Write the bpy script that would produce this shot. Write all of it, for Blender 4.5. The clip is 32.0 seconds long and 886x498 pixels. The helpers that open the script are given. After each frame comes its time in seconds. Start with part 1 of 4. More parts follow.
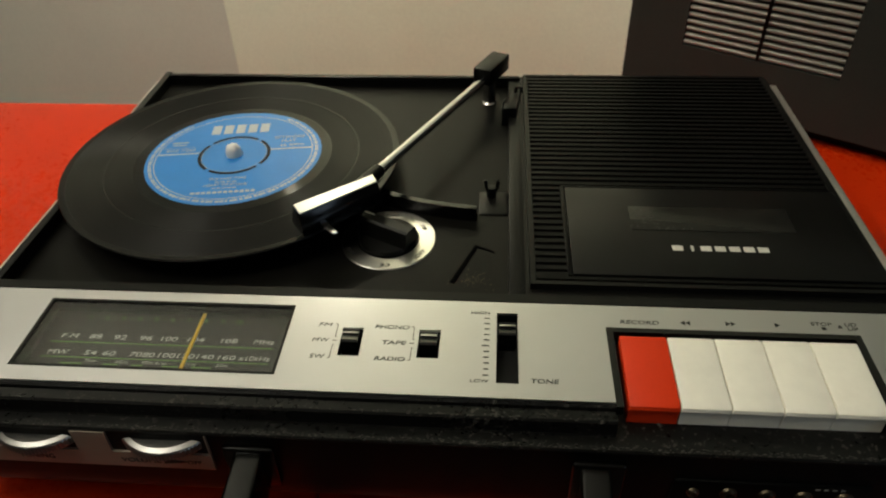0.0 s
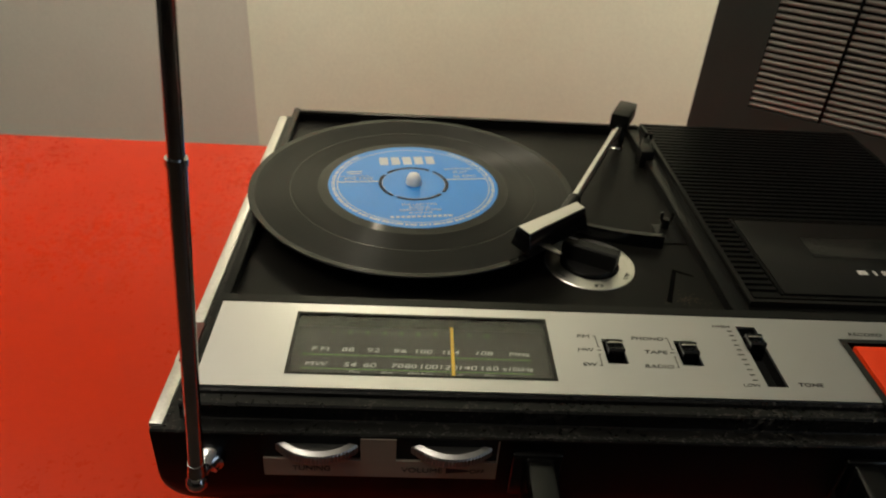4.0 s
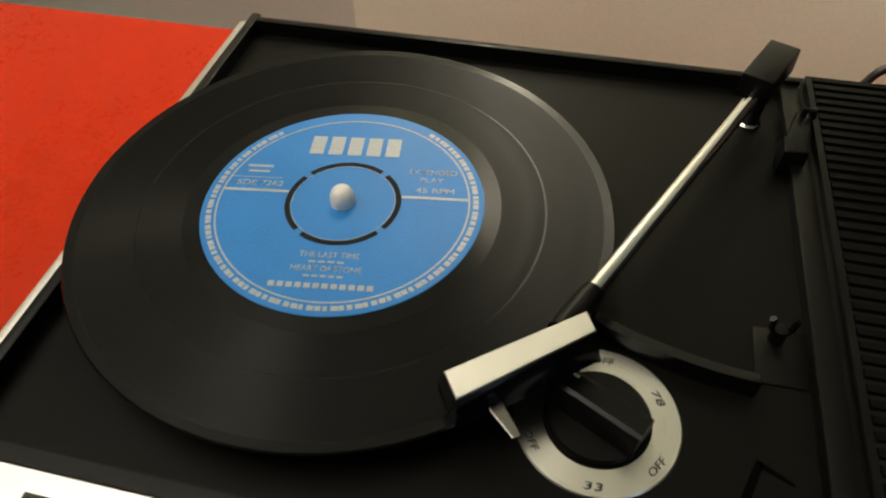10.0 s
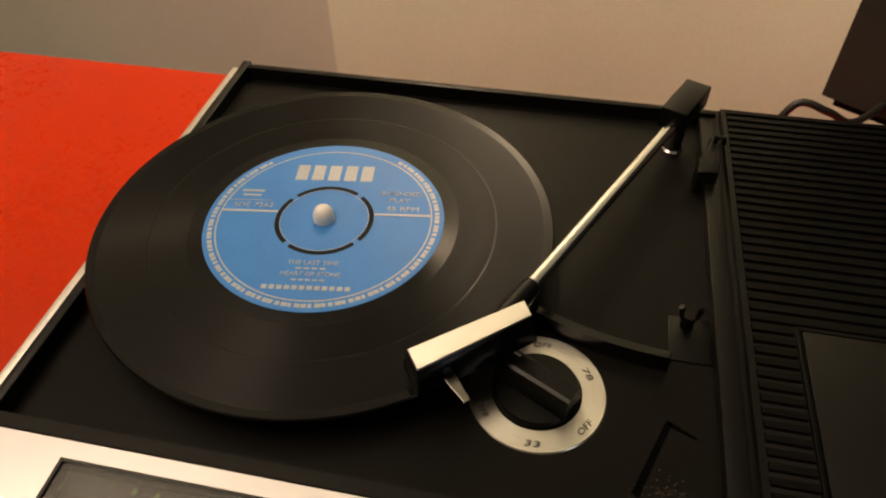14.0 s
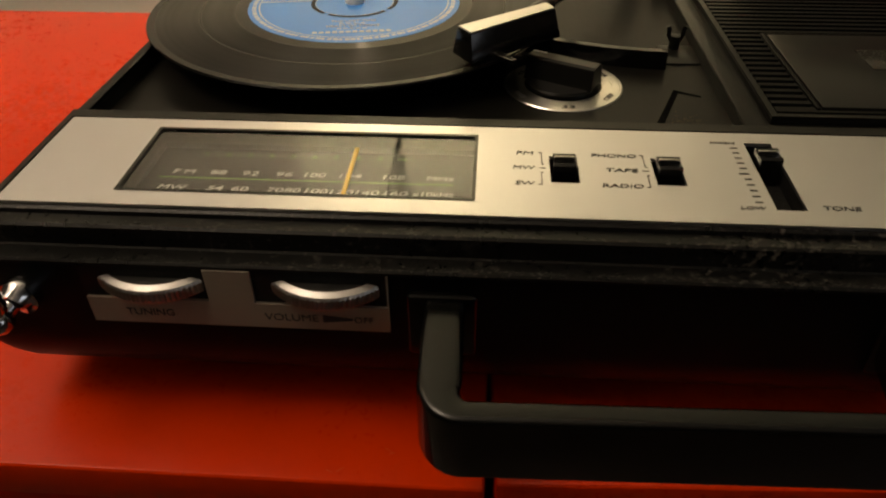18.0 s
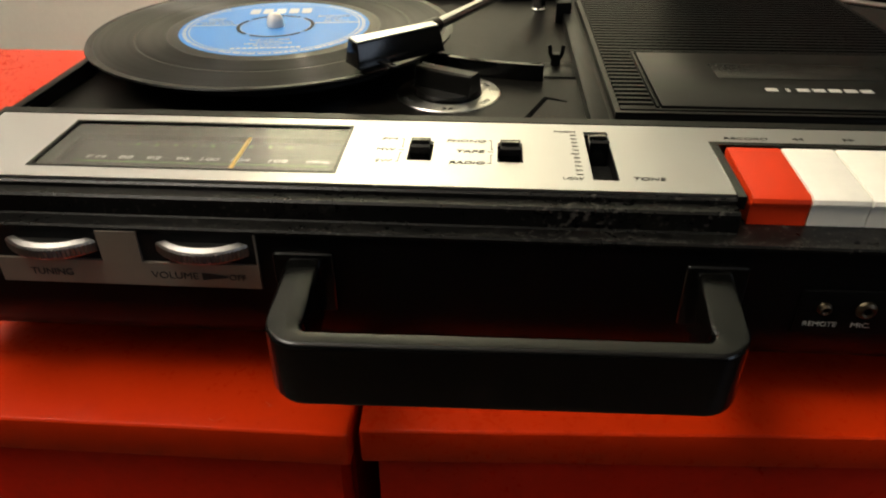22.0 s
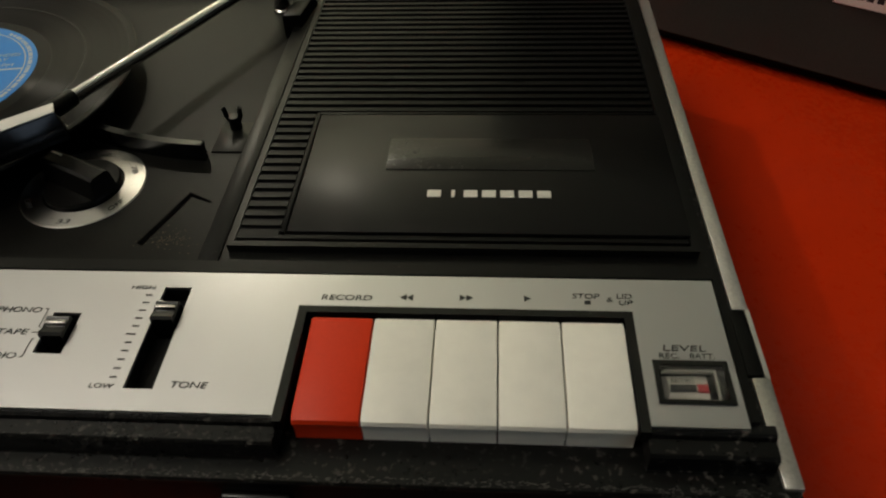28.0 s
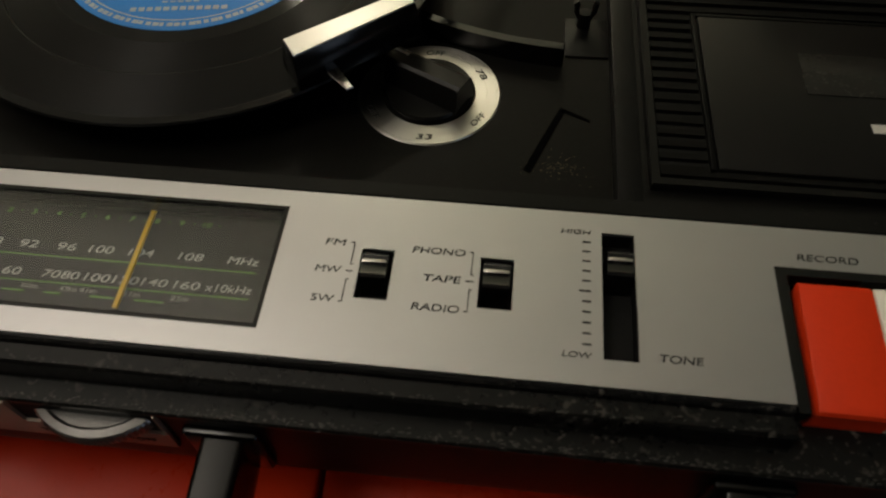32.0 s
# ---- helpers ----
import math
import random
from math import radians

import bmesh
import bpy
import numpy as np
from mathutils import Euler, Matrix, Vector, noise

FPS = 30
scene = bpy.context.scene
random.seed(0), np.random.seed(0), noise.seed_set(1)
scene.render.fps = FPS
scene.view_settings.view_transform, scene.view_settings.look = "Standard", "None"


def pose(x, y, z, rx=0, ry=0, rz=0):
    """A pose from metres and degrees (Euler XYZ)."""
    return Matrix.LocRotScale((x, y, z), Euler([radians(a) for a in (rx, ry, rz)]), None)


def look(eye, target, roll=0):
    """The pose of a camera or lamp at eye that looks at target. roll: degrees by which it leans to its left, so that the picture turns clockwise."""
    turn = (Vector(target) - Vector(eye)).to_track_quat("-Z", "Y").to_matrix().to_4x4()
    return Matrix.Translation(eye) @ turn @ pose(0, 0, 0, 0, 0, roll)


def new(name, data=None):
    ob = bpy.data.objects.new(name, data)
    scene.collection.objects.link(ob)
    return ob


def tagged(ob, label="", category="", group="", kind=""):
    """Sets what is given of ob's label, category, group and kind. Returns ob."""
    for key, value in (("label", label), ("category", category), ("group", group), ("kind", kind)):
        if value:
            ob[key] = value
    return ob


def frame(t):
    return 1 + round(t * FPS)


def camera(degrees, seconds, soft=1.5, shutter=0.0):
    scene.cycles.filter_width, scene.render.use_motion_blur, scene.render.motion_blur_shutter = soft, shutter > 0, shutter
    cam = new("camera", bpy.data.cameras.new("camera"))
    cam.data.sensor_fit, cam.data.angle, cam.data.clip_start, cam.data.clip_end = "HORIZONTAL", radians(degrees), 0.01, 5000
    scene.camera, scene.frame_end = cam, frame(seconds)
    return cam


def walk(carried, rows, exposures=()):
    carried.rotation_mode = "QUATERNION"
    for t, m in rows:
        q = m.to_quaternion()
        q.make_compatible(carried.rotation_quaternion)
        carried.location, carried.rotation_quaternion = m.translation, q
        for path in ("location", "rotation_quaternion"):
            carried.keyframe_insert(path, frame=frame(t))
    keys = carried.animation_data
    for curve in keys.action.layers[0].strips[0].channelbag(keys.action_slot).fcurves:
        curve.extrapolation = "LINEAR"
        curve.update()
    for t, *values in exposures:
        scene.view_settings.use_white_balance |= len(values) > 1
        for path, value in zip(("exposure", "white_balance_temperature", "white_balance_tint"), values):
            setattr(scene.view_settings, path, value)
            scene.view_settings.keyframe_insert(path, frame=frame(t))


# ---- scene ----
cam = camera(63.7, 32.0, soft=2.0)
cam.data.dof.use_dof, cam.data.dof.focus_distance, cam.data.dof.aperture_fstop = True, 0.27, 20.0
# seconds, eye (m), yaw, pitch, roll
PATH = [
    (0, 0.18813, -0.17698, 0.29198, 5.149, -39.017, -1.802),
    (0.5, 0.17920, -0.19168, 0.30593, 4.732, -39.728, -2.208),
    (1, 0.16285, -0.20188, 0.32041, 4.143, -39.922, -1.878),
    (1.5, 0.14517, -0.20701, 0.32247, 4.926, -38.742, -2.014),
    (2, 0.12802, -0.20764, 0.31815, 7.214, -38.028, -1.475),
    (2.5, 0.11939, -0.20839, 0.31191, 9.310, -36.643, -1.288),
    (4.5, 0.01645, -0.20096, 0.26241, -10.285, -32.490, 6.555),
    (5, -0.00740, -0.18206, 0.24654, -15.412, -33.306, 7.883),
    (5.5, -0.02520, -0.15850, 0.24089, -15.442, -33.887, 5.970),
    (6, -0.02300, -0.14535, 0.25660, -14.291, -34.183, 3.796),
    (6.5, 0.00362, -0.13854, 0.26846, -9.350, -32.679, 1.888),
    (7, 0.03632, -0.12522, 0.26482, -6.190, -32.899, 2.560),
    (7.5, 0.05928, -0.11292, 0.26099, -2.175, -35.064, 2.142),
    (8, 0.08422, -0.09364, 0.25954, 2.561, -37.447, 1.365),
    (8.5, 0.10015, -0.08063, 0.25780, 6.121, -38.750, 0.989),
    (9, 0.11540, -0.05728, 0.25654, 10.739, -41.491, -0.630),
    (9.5, 0.11589, -0.03338, 0.25767, 13.189, -45.934, -0.810),
    (10, 0.12122, -0.00953, 0.25838, 14.463, -48.657, -1.682),
    (10.5, 0.11701, 0.01091, 0.26268, 13.911, -52.350, -0.792),
    (11, 0.11606, 0.01983, 0.26877, 14.173, -55.298, -0.543),
    (11.5, 0.11245, 0.02435, 0.26456, 14.129, -57.009, -0.053),
    (12, 0.11208, 0.02431, 0.26319, 13.228, -56.475, 0.621),
    (12.5, 0.11864, 0.00667, 0.27356, 13.199, -54.665, 0.368),
    (13, 0.12336, -0.00483, 0.28047, 12.948, -52.664, -0.095),
    (13.5, 0.12978, -0.02450, 0.28403, 12.940, -49.396, -0.778),
    (15.5, 0.14834, -0.08674, 0.26199, 10.310, -38.661, -2.510),
    (16, 0.14704, -0.10339, 0.25405, 8.526, -38.828, -1.866),
    (16.5, 0.14295, -0.12066, 0.24460, 7.015, -38.760, -1.795),
    (17, 0.13507, -0.13769, 0.23129, 5.598, -38.630, -2.215),
    (17.5, 0.12494, -0.15400, 0.21729, 4.933, -38.276, -1.912),
    (18, 0.10931, -0.17111, 0.19927, 4.246, -37.763, -0.593),
    (18.5, 0.09728, -0.18743, 0.18811, 4.568, -34.610, 0.019),
    (19, 0.08538, -0.19473, 0.16850, 3.886, -30.902, 0.767),
    (19.5, 0.08394, -0.19782, 0.16173, 3.478, -27.200, 1.151),
    (20, 0.09554, -0.20572, 0.16273, 2.723, -26.891, 1.471),
    (20.5, 0.11227, -0.20824, 0.16951, 3.130, -29.882, 1.146),
    (21, 0.12701, -0.20840, 0.17869, 3.167, -32.013, 0.805),
    (21.5, 0.13924, -0.20974, 0.18464, 3.571, -32.437, 0.253),
    (22, 0.15657, -0.20949, 0.19235, 4.128, -33.027, -0.369),
    (22.5, 0.17346, -0.21017, 0.19515, 4.851, -32.788, -0.440),
    (23, 0.19674, -0.20771, 0.19460, 5.953, -32.068, -1.330),
    (23.5, 0.21494, -0.20733, 0.19233, 5.966, -31.426, -1.042),
    (24, 0.23156, -0.20979, 0.19116, 5.834, -30.351, -0.789),
    (24.5, 0.25114, -0.20828, 0.19186, 5.834, -30.864, -0.755),
    (25, 0.27454, -0.20515, 0.19236, 5.519, -31.245, -1.477),
    (25.5, 0.28445, -0.19370, 0.19795, 5.088, -32.965, -2.278),
    (27.5, 0.29582, -0.12030, 0.23264, 5.080, -42.375, -3.333),
    (28, 0.29056, -0.10731, 0.24739, 5.211, -44.931, -2.888),
    (28.5, 0.29277, -0.09653, 0.25414, 6.129, -48.241, -3.619),
    (29, 0.28590, -0.08764, 0.25297, 6.543, -51.991, -4.023),
    (29.5, 0.27260, -0.07982, 0.25141, 6.960, -55.432, -4.274),
    (30, 0.25325, -0.07856, 0.25111, 6.596, -56.699, -3.734),
    (30.5, 0.23307, -0.07969, 0.25092, 6.496, -56.207, -3.344),
    (31, 0.20954, -0.07995, 0.24849, 6.161, -56.079, -2.889),
    (31.5, 0.18585, -0.08029, 0.24498, 6.887, -55.832, -2.494),
    (32, 0.16302, -0.07899, 0.23935, 7.440, -55.327, -1.485),
]
# seconds, stops, white balance: kelvin, tint
LOOKS = [
    (0.0, -0.33, 6250, 5), (2.5, -0.33, 6250, 7), (4.5, -0.28, 6400, 10), (7.0, -0.28, 6350, 8), (9.0, -0.23, 6350, 9), (12.0, -0.41, 6600, 13), (13.0, -0.28, 7200, 22),
    (15.5, -0.28, 8800, 22), (17.0, -0.28, 8700, 19), (18.0, -0.23, 7900, 18), (19.0, 0.45, 7200, 15), (20.0, 0.55, 6900, 13), (22.0, 0.5, 6450, 12), (23.5, 0.23, 6300, 11), (25.0, -0.02, 6200, 8),
    (26.5, -0.52, 6150, 8), (28.0, -0.74, 6150, 9), (30.0, -0.9, 6400, 12), (32.0, -0.97, 6350, 12),
]
walk(cam, [(t, pose(x, y, z, 90 + pitch, 0, yaw) @ pose(0, 0, 0, 0, 0, roll)) for t, x, y, z, yaw, pitch, roll in PATH], exposures=LOOKS)

# ---- world, lights ----
world = bpy.data.worlds.new("world")
world.use_nodes = True
scene.world = world
world.node_tree.nodes["Background"].inputs[0].default_value = (0.55, 0.65, 0.8, 1)
world.node_tree.nodes["Background"].inputs[1].default_value = 0.3


def area_lamp(name, m, size, size_y, watts, colour, shape="RECTANGLE"):
    data = bpy.data.lights.new(name, "AREA")
    data.shape, data.size, data.size_y, data.energy, data.color = shape, size, size_y, watts, colour
    lamp = new(name, data)
    lamp.matrix_world = m
    return lamp


# overhead light with no visible source; its hanging bulb is added
UNSEEN_OVERHEAD = (-0.50, -0.20, 1.28)
# fill added to brighten the wall behind the player; source unseen
WALL_FILL = (-0.02, 0.525, 0.48)
# fill added for soft bounce off the ceiling; source unseen
CEILING_FILL = (-1.15, -0.10, 1.22)
# fill added to brighten the wall beside the loudspeaker; source unseen
SIDE_FILL = (0.68, 0.54, 0.20)


def bulb(name, place, watts, colour, size):
    data = bpy.data.lights.new(name, "POINT")
    data.energy, data.color, data.shadow_soft_size = watts, colour, size
    new(name, data).location = place


bulb("ceiling_fill_light", (CEILING_FILL[0], CEILING_FILL[1], CEILING_FILL[2] - 0.03), 85.0, (1.0, 0.90, 0.75), 0.02)
bulb("wall_fill_light", WALL_FILL, 6.0, (1.0, 0.88, 0.66), 0.004)
bulb("unseen_overhead_light", UNSEEN_OVERHEAD, 21.0, (1.0, 0.93, 0.78), 0.24)
bulb("side_fill_light", SIDE_FILL, 2.6, (1.0, 0.90, 0.66), 0.05)
# cool light added at the right from an unseen source; no window is built
area_lamp("cool_unseen_light", look((2.36, -1.30, 0.80), (0.2, 0.0, 0.1)), 1.2, 1.3, 8.0, (0.70, 0.84, 1.0))


# ---- materials ----
def nodes_of(name):
    m = bpy.data.materials.new(name)
    m.use_nodes = True
    t = m.node_tree
    return m, t, t.nodes["Principled BSDF"]


def link(t, a, b):
    t.links.new(a, b)


def coords(t, scale=(1, 1, 1)):
    tc = t.nodes.new("ShaderNodeTexCoord")
    mp = t.nodes.new("ShaderNodeMapping")
    mp.inputs["Scale"].default_value = scale
    link(t, tc.outputs["Object"], mp.inputs["Vector"])
    return mp.outputs["Vector"]


def noise_tex(t, vec, scale, detail=4.0, rough=0.6):
    n = t.nodes.new("ShaderNodeTexNoise")
    n.inputs["Scale"].default_value, n.inputs["Detail"].default_value, n.inputs["Roughness"].default_value = scale, detail, rough
    link(t, vec, n.inputs["Vector"])
    return n.outputs["Fac"]


def ramp(t, fac, stops):
    r = t.nodes.new("ShaderNodeValToRGB")
    while len(r.color_ramp.elements) < len(stops):
        r.color_ramp.elements.new(0.5)
    for e, (p, c) in zip(r.color_ramp.elements, stops):
        e.position = p
        e.color = (*c, 1) if len(c) == 3 else c
    link(t, fac, r.inputs["Fac"])
    return r.outputs["Color"]


def grey(a):
    return (a, a, a)


def surface(name, colour, rough, metal=0.0, vary=0.12, fine=900.0, coarse=14.0, bump=0.0004, bump_scale=1500.0, dust=0.0, speck=0.70, spec=0.5, coat=0.0, stretch=(1, 1, 1), rough_vary=0.06):
    """A painted, plastic or metal surface: coarse stains and fine grain in the colour, uneven gloss, fine relief, specks of dust."""
    m, t, p = nodes_of(name)
    v = coords(t, stretch)
    big, small = noise_tex(t, v, coarse, 5), noise_tex(t, v, fine, 3)
    mix = t.nodes.new("ShaderNodeMath")
    mix.operation = "ADD"
    link(t, big, mix.inputs[0]), link(t, small, mix.inputs[1])
    half = t.nodes.new("ShaderNodeMath")
    half.operation = "MULTIPLY"
    half.inputs[1].default_value = 0.5
    link(t, mix.outputs[0], half.inputs[0])
    lo, hi = tuple(c * (1 - vary) for c in colour), tuple(min(1.0, c * (1 + vary)) for c in colour)
    col = ramp(t, half.outputs[0], [(0.36, lo), (0.64, hi)])
    if dust:
        d = ramp(t, noise_tex(t, coords(t), 520.0, 2, 0.5), [(speck, grey(0)), (speck + 0.08, grey(1))])
        patch = ramp(t, noise_tex(t, coords(t), 9.0, 4), [(0.45, grey(0)), (0.75, grey(1))])
        mul = t.nodes.new("ShaderNodeMath")
        mul.operation = "MULTIPLY"
        link(t, d, mul.inputs[0]), link(t, patch, mul.inputs[1])
        mul2 = t.nodes.new("ShaderNodeMath")
        mul2.operation = "MULTIPLY"
        mul2.inputs[1].default_value = dust
        link(t, mul.outputs[0], mul2.inputs[0])
        mx = t.nodes.new("ShaderNodeMix")
        mx.data_type = "RGBA"
        link(t, mul2.outputs[0], mx.inputs[0]), link(t, col, mx.inputs[6])
        mx.inputs[7].default_value = (0.32, 0.29, 0.25, 1)
        col = mx.outputs[2]
    link(t, col, p.inputs["Base Color"])
    link(t, ramp(t, half.outputs[0], [(0.3, grey(max(0.02, rough - rough_vary))), (0.7, grey(min(1, rough + rough_vary)))]), p.inputs["Roughness"])
    p.inputs["Metallic"].default_value = metal
    p.inputs["Specular IOR Level"].default_value = spec
    p.inputs["Coat Weight"].default_value = coat
    p.inputs["Coat Roughness"].default_value = 0.08
    if bump:
        b = t.nodes.new("ShaderNodeBump")
        b.inputs["Strength"].default_value, b.inputs["Distance"].default_value = 0.5, bump
        link(t, noise_tex(t, v, bump_scale, 2), b.inputs["Height"])
        link(t, b.outputs["Normal"], p.inputs["Normal"])
    return m


def brushed(name, colour, rough, along="x", tangent_radial=False, spin=0.7):
    """Brushed metal: long hairlines in the gloss and the relief, streaked one way or round an axis."""
    m, t, p = nodes_of(name)
    stretch = (9, 3200, 3200) if along == "x" else (3200, 9, 3200)
    v = coords(t, (900, 900, 900) if tangent_radial else stretch)
    if tangent_radial:
        g = t.nodes.new("ShaderNodeVectorMath")
        g.operation = "LENGTH"
        tc = t.nodes.new("ShaderNodeTexCoord")
        flat = t.nodes.new("ShaderNodeVectorMath")
        flat.operation = "MULTIPLY"
        flat.inputs[1].default_value = (1, 1, 0)
        link(t, tc.outputs["Object"], flat.inputs[0])
        link(t, flat.outputs[0], g.inputs[0])
        comb = t.nodes.new("ShaderNodeCombineXYZ")
        link(t, g.outputs["Value"], comb.inputs[0])
        mp = t.nodes.new("ShaderNodeMapping")
        mp.inputs["Scale"].default_value = (2500, 1, 1)
        link(t, comb.outputs[0], mp.inputs["Vector"])
        v = mp.outputs["Vector"]
    lines = noise_tex(t, v, 1.0, 3)
    blot = noise_tex(t, coords(t), 22.0, 4)
    link(t, ramp(t, lines, [(0.3, tuple(c * 0.985 for c in colour)), (0.7, colour)]), p.inputs["Base Color"])
    mixr = t.nodes.new("ShaderNodeMath")
    mixr.operation = "ADD"
    link(t, ramp(t, lines, [(0.3, grey(rough - 0.02)), (0.7, grey(rough + 0.02))]), mixr.inputs[0])
    link(t, ramp(t, blot, [(0.4, grey(0.0)), (0.75, grey(0.03))]), mixr.inputs[1])
    link(t, mixr.outputs[0], p.inputs["Roughness"])
    p.inputs["Metallic"].default_value = 1.0
    p.inputs["Anisotropic"].default_value = spin
    tan = t.nodes.new("ShaderNodeTangent")
    tan.direction_type = "RADIAL"
    tan.axis = "Z" if tangent_radial else ("X" if along == "x" else "Y")
    if tangent_radial:
        link(t, tan.outputs[0], p.inputs["Tangent"])
        p.inputs["Anisotropic Rotation"].default_value = 0.25
    else:
        brush = t.nodes.new("ShaderNodeCombineXYZ")
        brush.inputs[0].default_value = 1.0
        link(t, brush.outputs[0], p.inputs["Tangent"])
        p.inputs["Anisotropic Rotation"].default_value = 0.25
    b = t.nodes.new("ShaderNodeBump")
    b.inputs["Strength"].default_value, b.inputs["Distance"].default_value = 0.05, 0.00002
    link(t, lines, b.inputs["Height"])
    link(t, b.outputs["Normal"], p.inputs["Normal"])
    return m


def vinyl_material():
    m, t, p = nodes_of("vinyl")
    tc = t.nodes.new("ShaderNodeTexCoord")
    g = t.nodes.new("ShaderNodeVectorMath")
    g.operation = "LENGTH"
    flat = t.nodes.new("ShaderNodeVectorMath")
    flat.operation = "MULTIPLY"
    flat.inputs[1].default_value = (1, 1, 0)
    link(t, tc.outputs["Object"], flat.inputs[0])
    link(t, flat.outputs[0], g.inputs[0])
    comb = t.nodes.new("ShaderNodeCombineXYZ")
    link(t, g.outputs["Value"], comb.inputs[0])
    mp = t.nodes.new("ShaderNodeMapping")
    mp.inputs["Scale"].default_value = (1400, 1, 1)
    link(t, comb.outputs[0], mp.inputs["Vector"])
    rings = noise_tex(t, mp.outputs["Vector"], 1.0, 4)
    mp2 = t.nodes.new("ShaderNodeMapping")
    mp2.inputs["Scale"].default_value = (170, 1, 1)
    link(t, comb.outputs[0], mp2.inputs["Vector"])
    bands = noise_tex(t, mp2.outputs["Vector"], 1.0, 2)
    p.inputs["Base Color"].default_value = (0.004, 0.004, 0.0038, 1)
    part_r = t.nodes.new("ShaderNodeMath")
    part_r.operation = "DIVIDE"
    part_r.inputs[1].default_value = 0.1
    link(t, g.outputs["Value"], part_r.inputs[0])
    tracks = []
    for start, stop in ((0.0, 0.526), (0.669, 0.675), (0.860, 1.0)):
        tracks += [(max(0.0, start - 0.002), 0.36 if start else 0.18), (start, 0.16), (stop, 0.16), (min(1.0, stop + 0.002), 0.36 if stop < 1 else 0.18)]
    mx = t.nodes.new("ShaderNodeMath")
    mx.operation = "ADD"
    link(t, ramp(t, part_r.outputs[0], [(p_, grey(v_)) for p_, v_ in tracks]), mx.inputs[0])
    link(t, ramp(t, bands, [(0.35, grey(0.0)), (0.65, grey(0.07))]), mx.inputs[1])
    link(t, mx.outputs[0], p.inputs["Roughness"])
    p.inputs["Anisotropic"].default_value = 1.0
    p.inputs["Specular IOR Level"].default_value = 0.15
    tan = t.nodes.new("ShaderNodeTangent")
    tan.direction_type, tan.axis = "RADIAL", "Z"
    p.inputs["Anisotropic Rotation"].default_value = 0.25
    link(t, tan.outputs[0], p.inputs["Tangent"])
    b = t.nodes.new("ShaderNodeBump")
    b.inputs["Strength"].default_value, b.inputs["Distance"].default_value = 0.15, 0.00003
    link(t, rings, b.inputs["Height"])
    link(t, b.outputs["Normal"], p.inputs["Normal"])
    return m


def glass_material(name, tint=(0.9, 0.9, 0.88), rough=0.02):
    m, t, p = nodes_of(name)
    p.inputs["Base Color"].default_value = (*tint, 1)
    p.inputs["Roughness"].default_value = rough
    p.inputs["Transmission Weight"].default_value = 1.0
    p.inputs["IOR"].default_value = 1.45
    return m


BLACK = surface("black_plastic", (0.0034, 0.0033, 0.0029), 0.34, rough_vary=0.03, vary=0.25, spec=0.18, dust=0.12, bump=0.00004, bump_scale=1800)
BLACK_MATT = surface("black_textured_plastic", (0.0044, 0.0041, 0.0034), 0.38, vary=0.3, spec=0.10, dust=0.1, bump=0.00004, bump_scale=1600)
CASE_BLACK = surface("black_case_plastic", (0.0022, 0.0022, 0.0021), 0.42, vary=0.2, spec=0.12, bump=0.0, dust=0.05, rough_vary=0.03)
HANDLE_BLACK = surface("polished_black_plastic", (0.0020, 0.0020, 0.0018), 0.20, vary=0.2, spec=0.34, bump=0.0, dust=0.0, rough_vary=0.03)
BLACK_GLOSS = surface("black_glossy_plastic", (0.0030, 0.0030, 0.0029), 0.17, vary=0.2, spec=0.4, bump=0.0, dust=0.0, rough_vary=0.03)
RIB = surface("ribbed_black_plastic", (0.0024, 0.0023, 0.0021), 0.36, vary=0.2, spec=0.10, dust=0.08, bump=0.00004)
BLACK_WORN = surface("dusty_worn_black", (0.0042, 0.0041, 0.0038), 0.30, vary=0.3, spec=0.22, dust=0.4, speck=0.6, bump=0.00006, fine=420)
PLATTER = surface("dark_polished_metal", (0.045, 0.042, 0.038), 0.20, metal=0.6, vary=0.1, spec=0.5, bump=0.0)
DARK = surface("dark_recess", (0.003, 0.003, 0.003), 0.6, vary=0.2, spec=0.2)
ALU = brushed("brushed_aluminium", (0.65, 0.64, 0.66), 0.31, spin=0.25)
ALU_RING = brushed("turned_aluminium", (0.72, 0.70, 0.66), 0.28, tangent_radial=True)
ALU_PLATE = brushed("headshell_aluminium", (0.78, 0.76, 0.73), 0.36)
TRIM = surface("worn_aluminium", (0.66, 0.64, 0.60), 0.42, metal=0.9, vary=0.15, bump=0.0003)
# aerial chrome; the dark room it mirrors is put into its colour
DARK_CHROME = surface("darkened_chrome", (0.40, 0.40, 0.41), 0.14, metal=1.0, vary=0.12, bump=0.0)
FINGER = surface("grey_finger_lift", (0.20, 0.19, 0.18), 0.24, metal=1.0, vary=0.1, bump=0.0)
CHROME = surface("chrome", (0.72, 0.72, 0.72), 0.10, metal=1.0, vary=0.05, bump=0.0)
STEEL = surface("steel", (0.55, 0.53, 0.50), 0.22, metal=1.0, vary=0.1, bump=0.0001)
BRASS = surface("dull_socket_metal", (0.10, 0.08, 0.055), 0.42, metal=1.0, vary=0.2, bump=0.0002)
RED_KEY = surface("red_key_plastic", (0.68, 0.040, 0.006), 0.42, vary=0.04, spec=0.25, bump=0.0001)
WHITE_KEY = surface("ivory_key_plastic", (0.88, 0.85, 0.75), 0.36, vary=0.035, bump=0.0, coarse=60, fine=150, rough_vary=0.02)
WHITE = surface("white_plastic", (0.80, 0.78, 0.74), 0.35, vary=0.04, bump=0.0)
YELLOW = surface("yellow_needle", (0.80, 0.50, 0.02), 0.45, vary=0.05, bump=0.0)
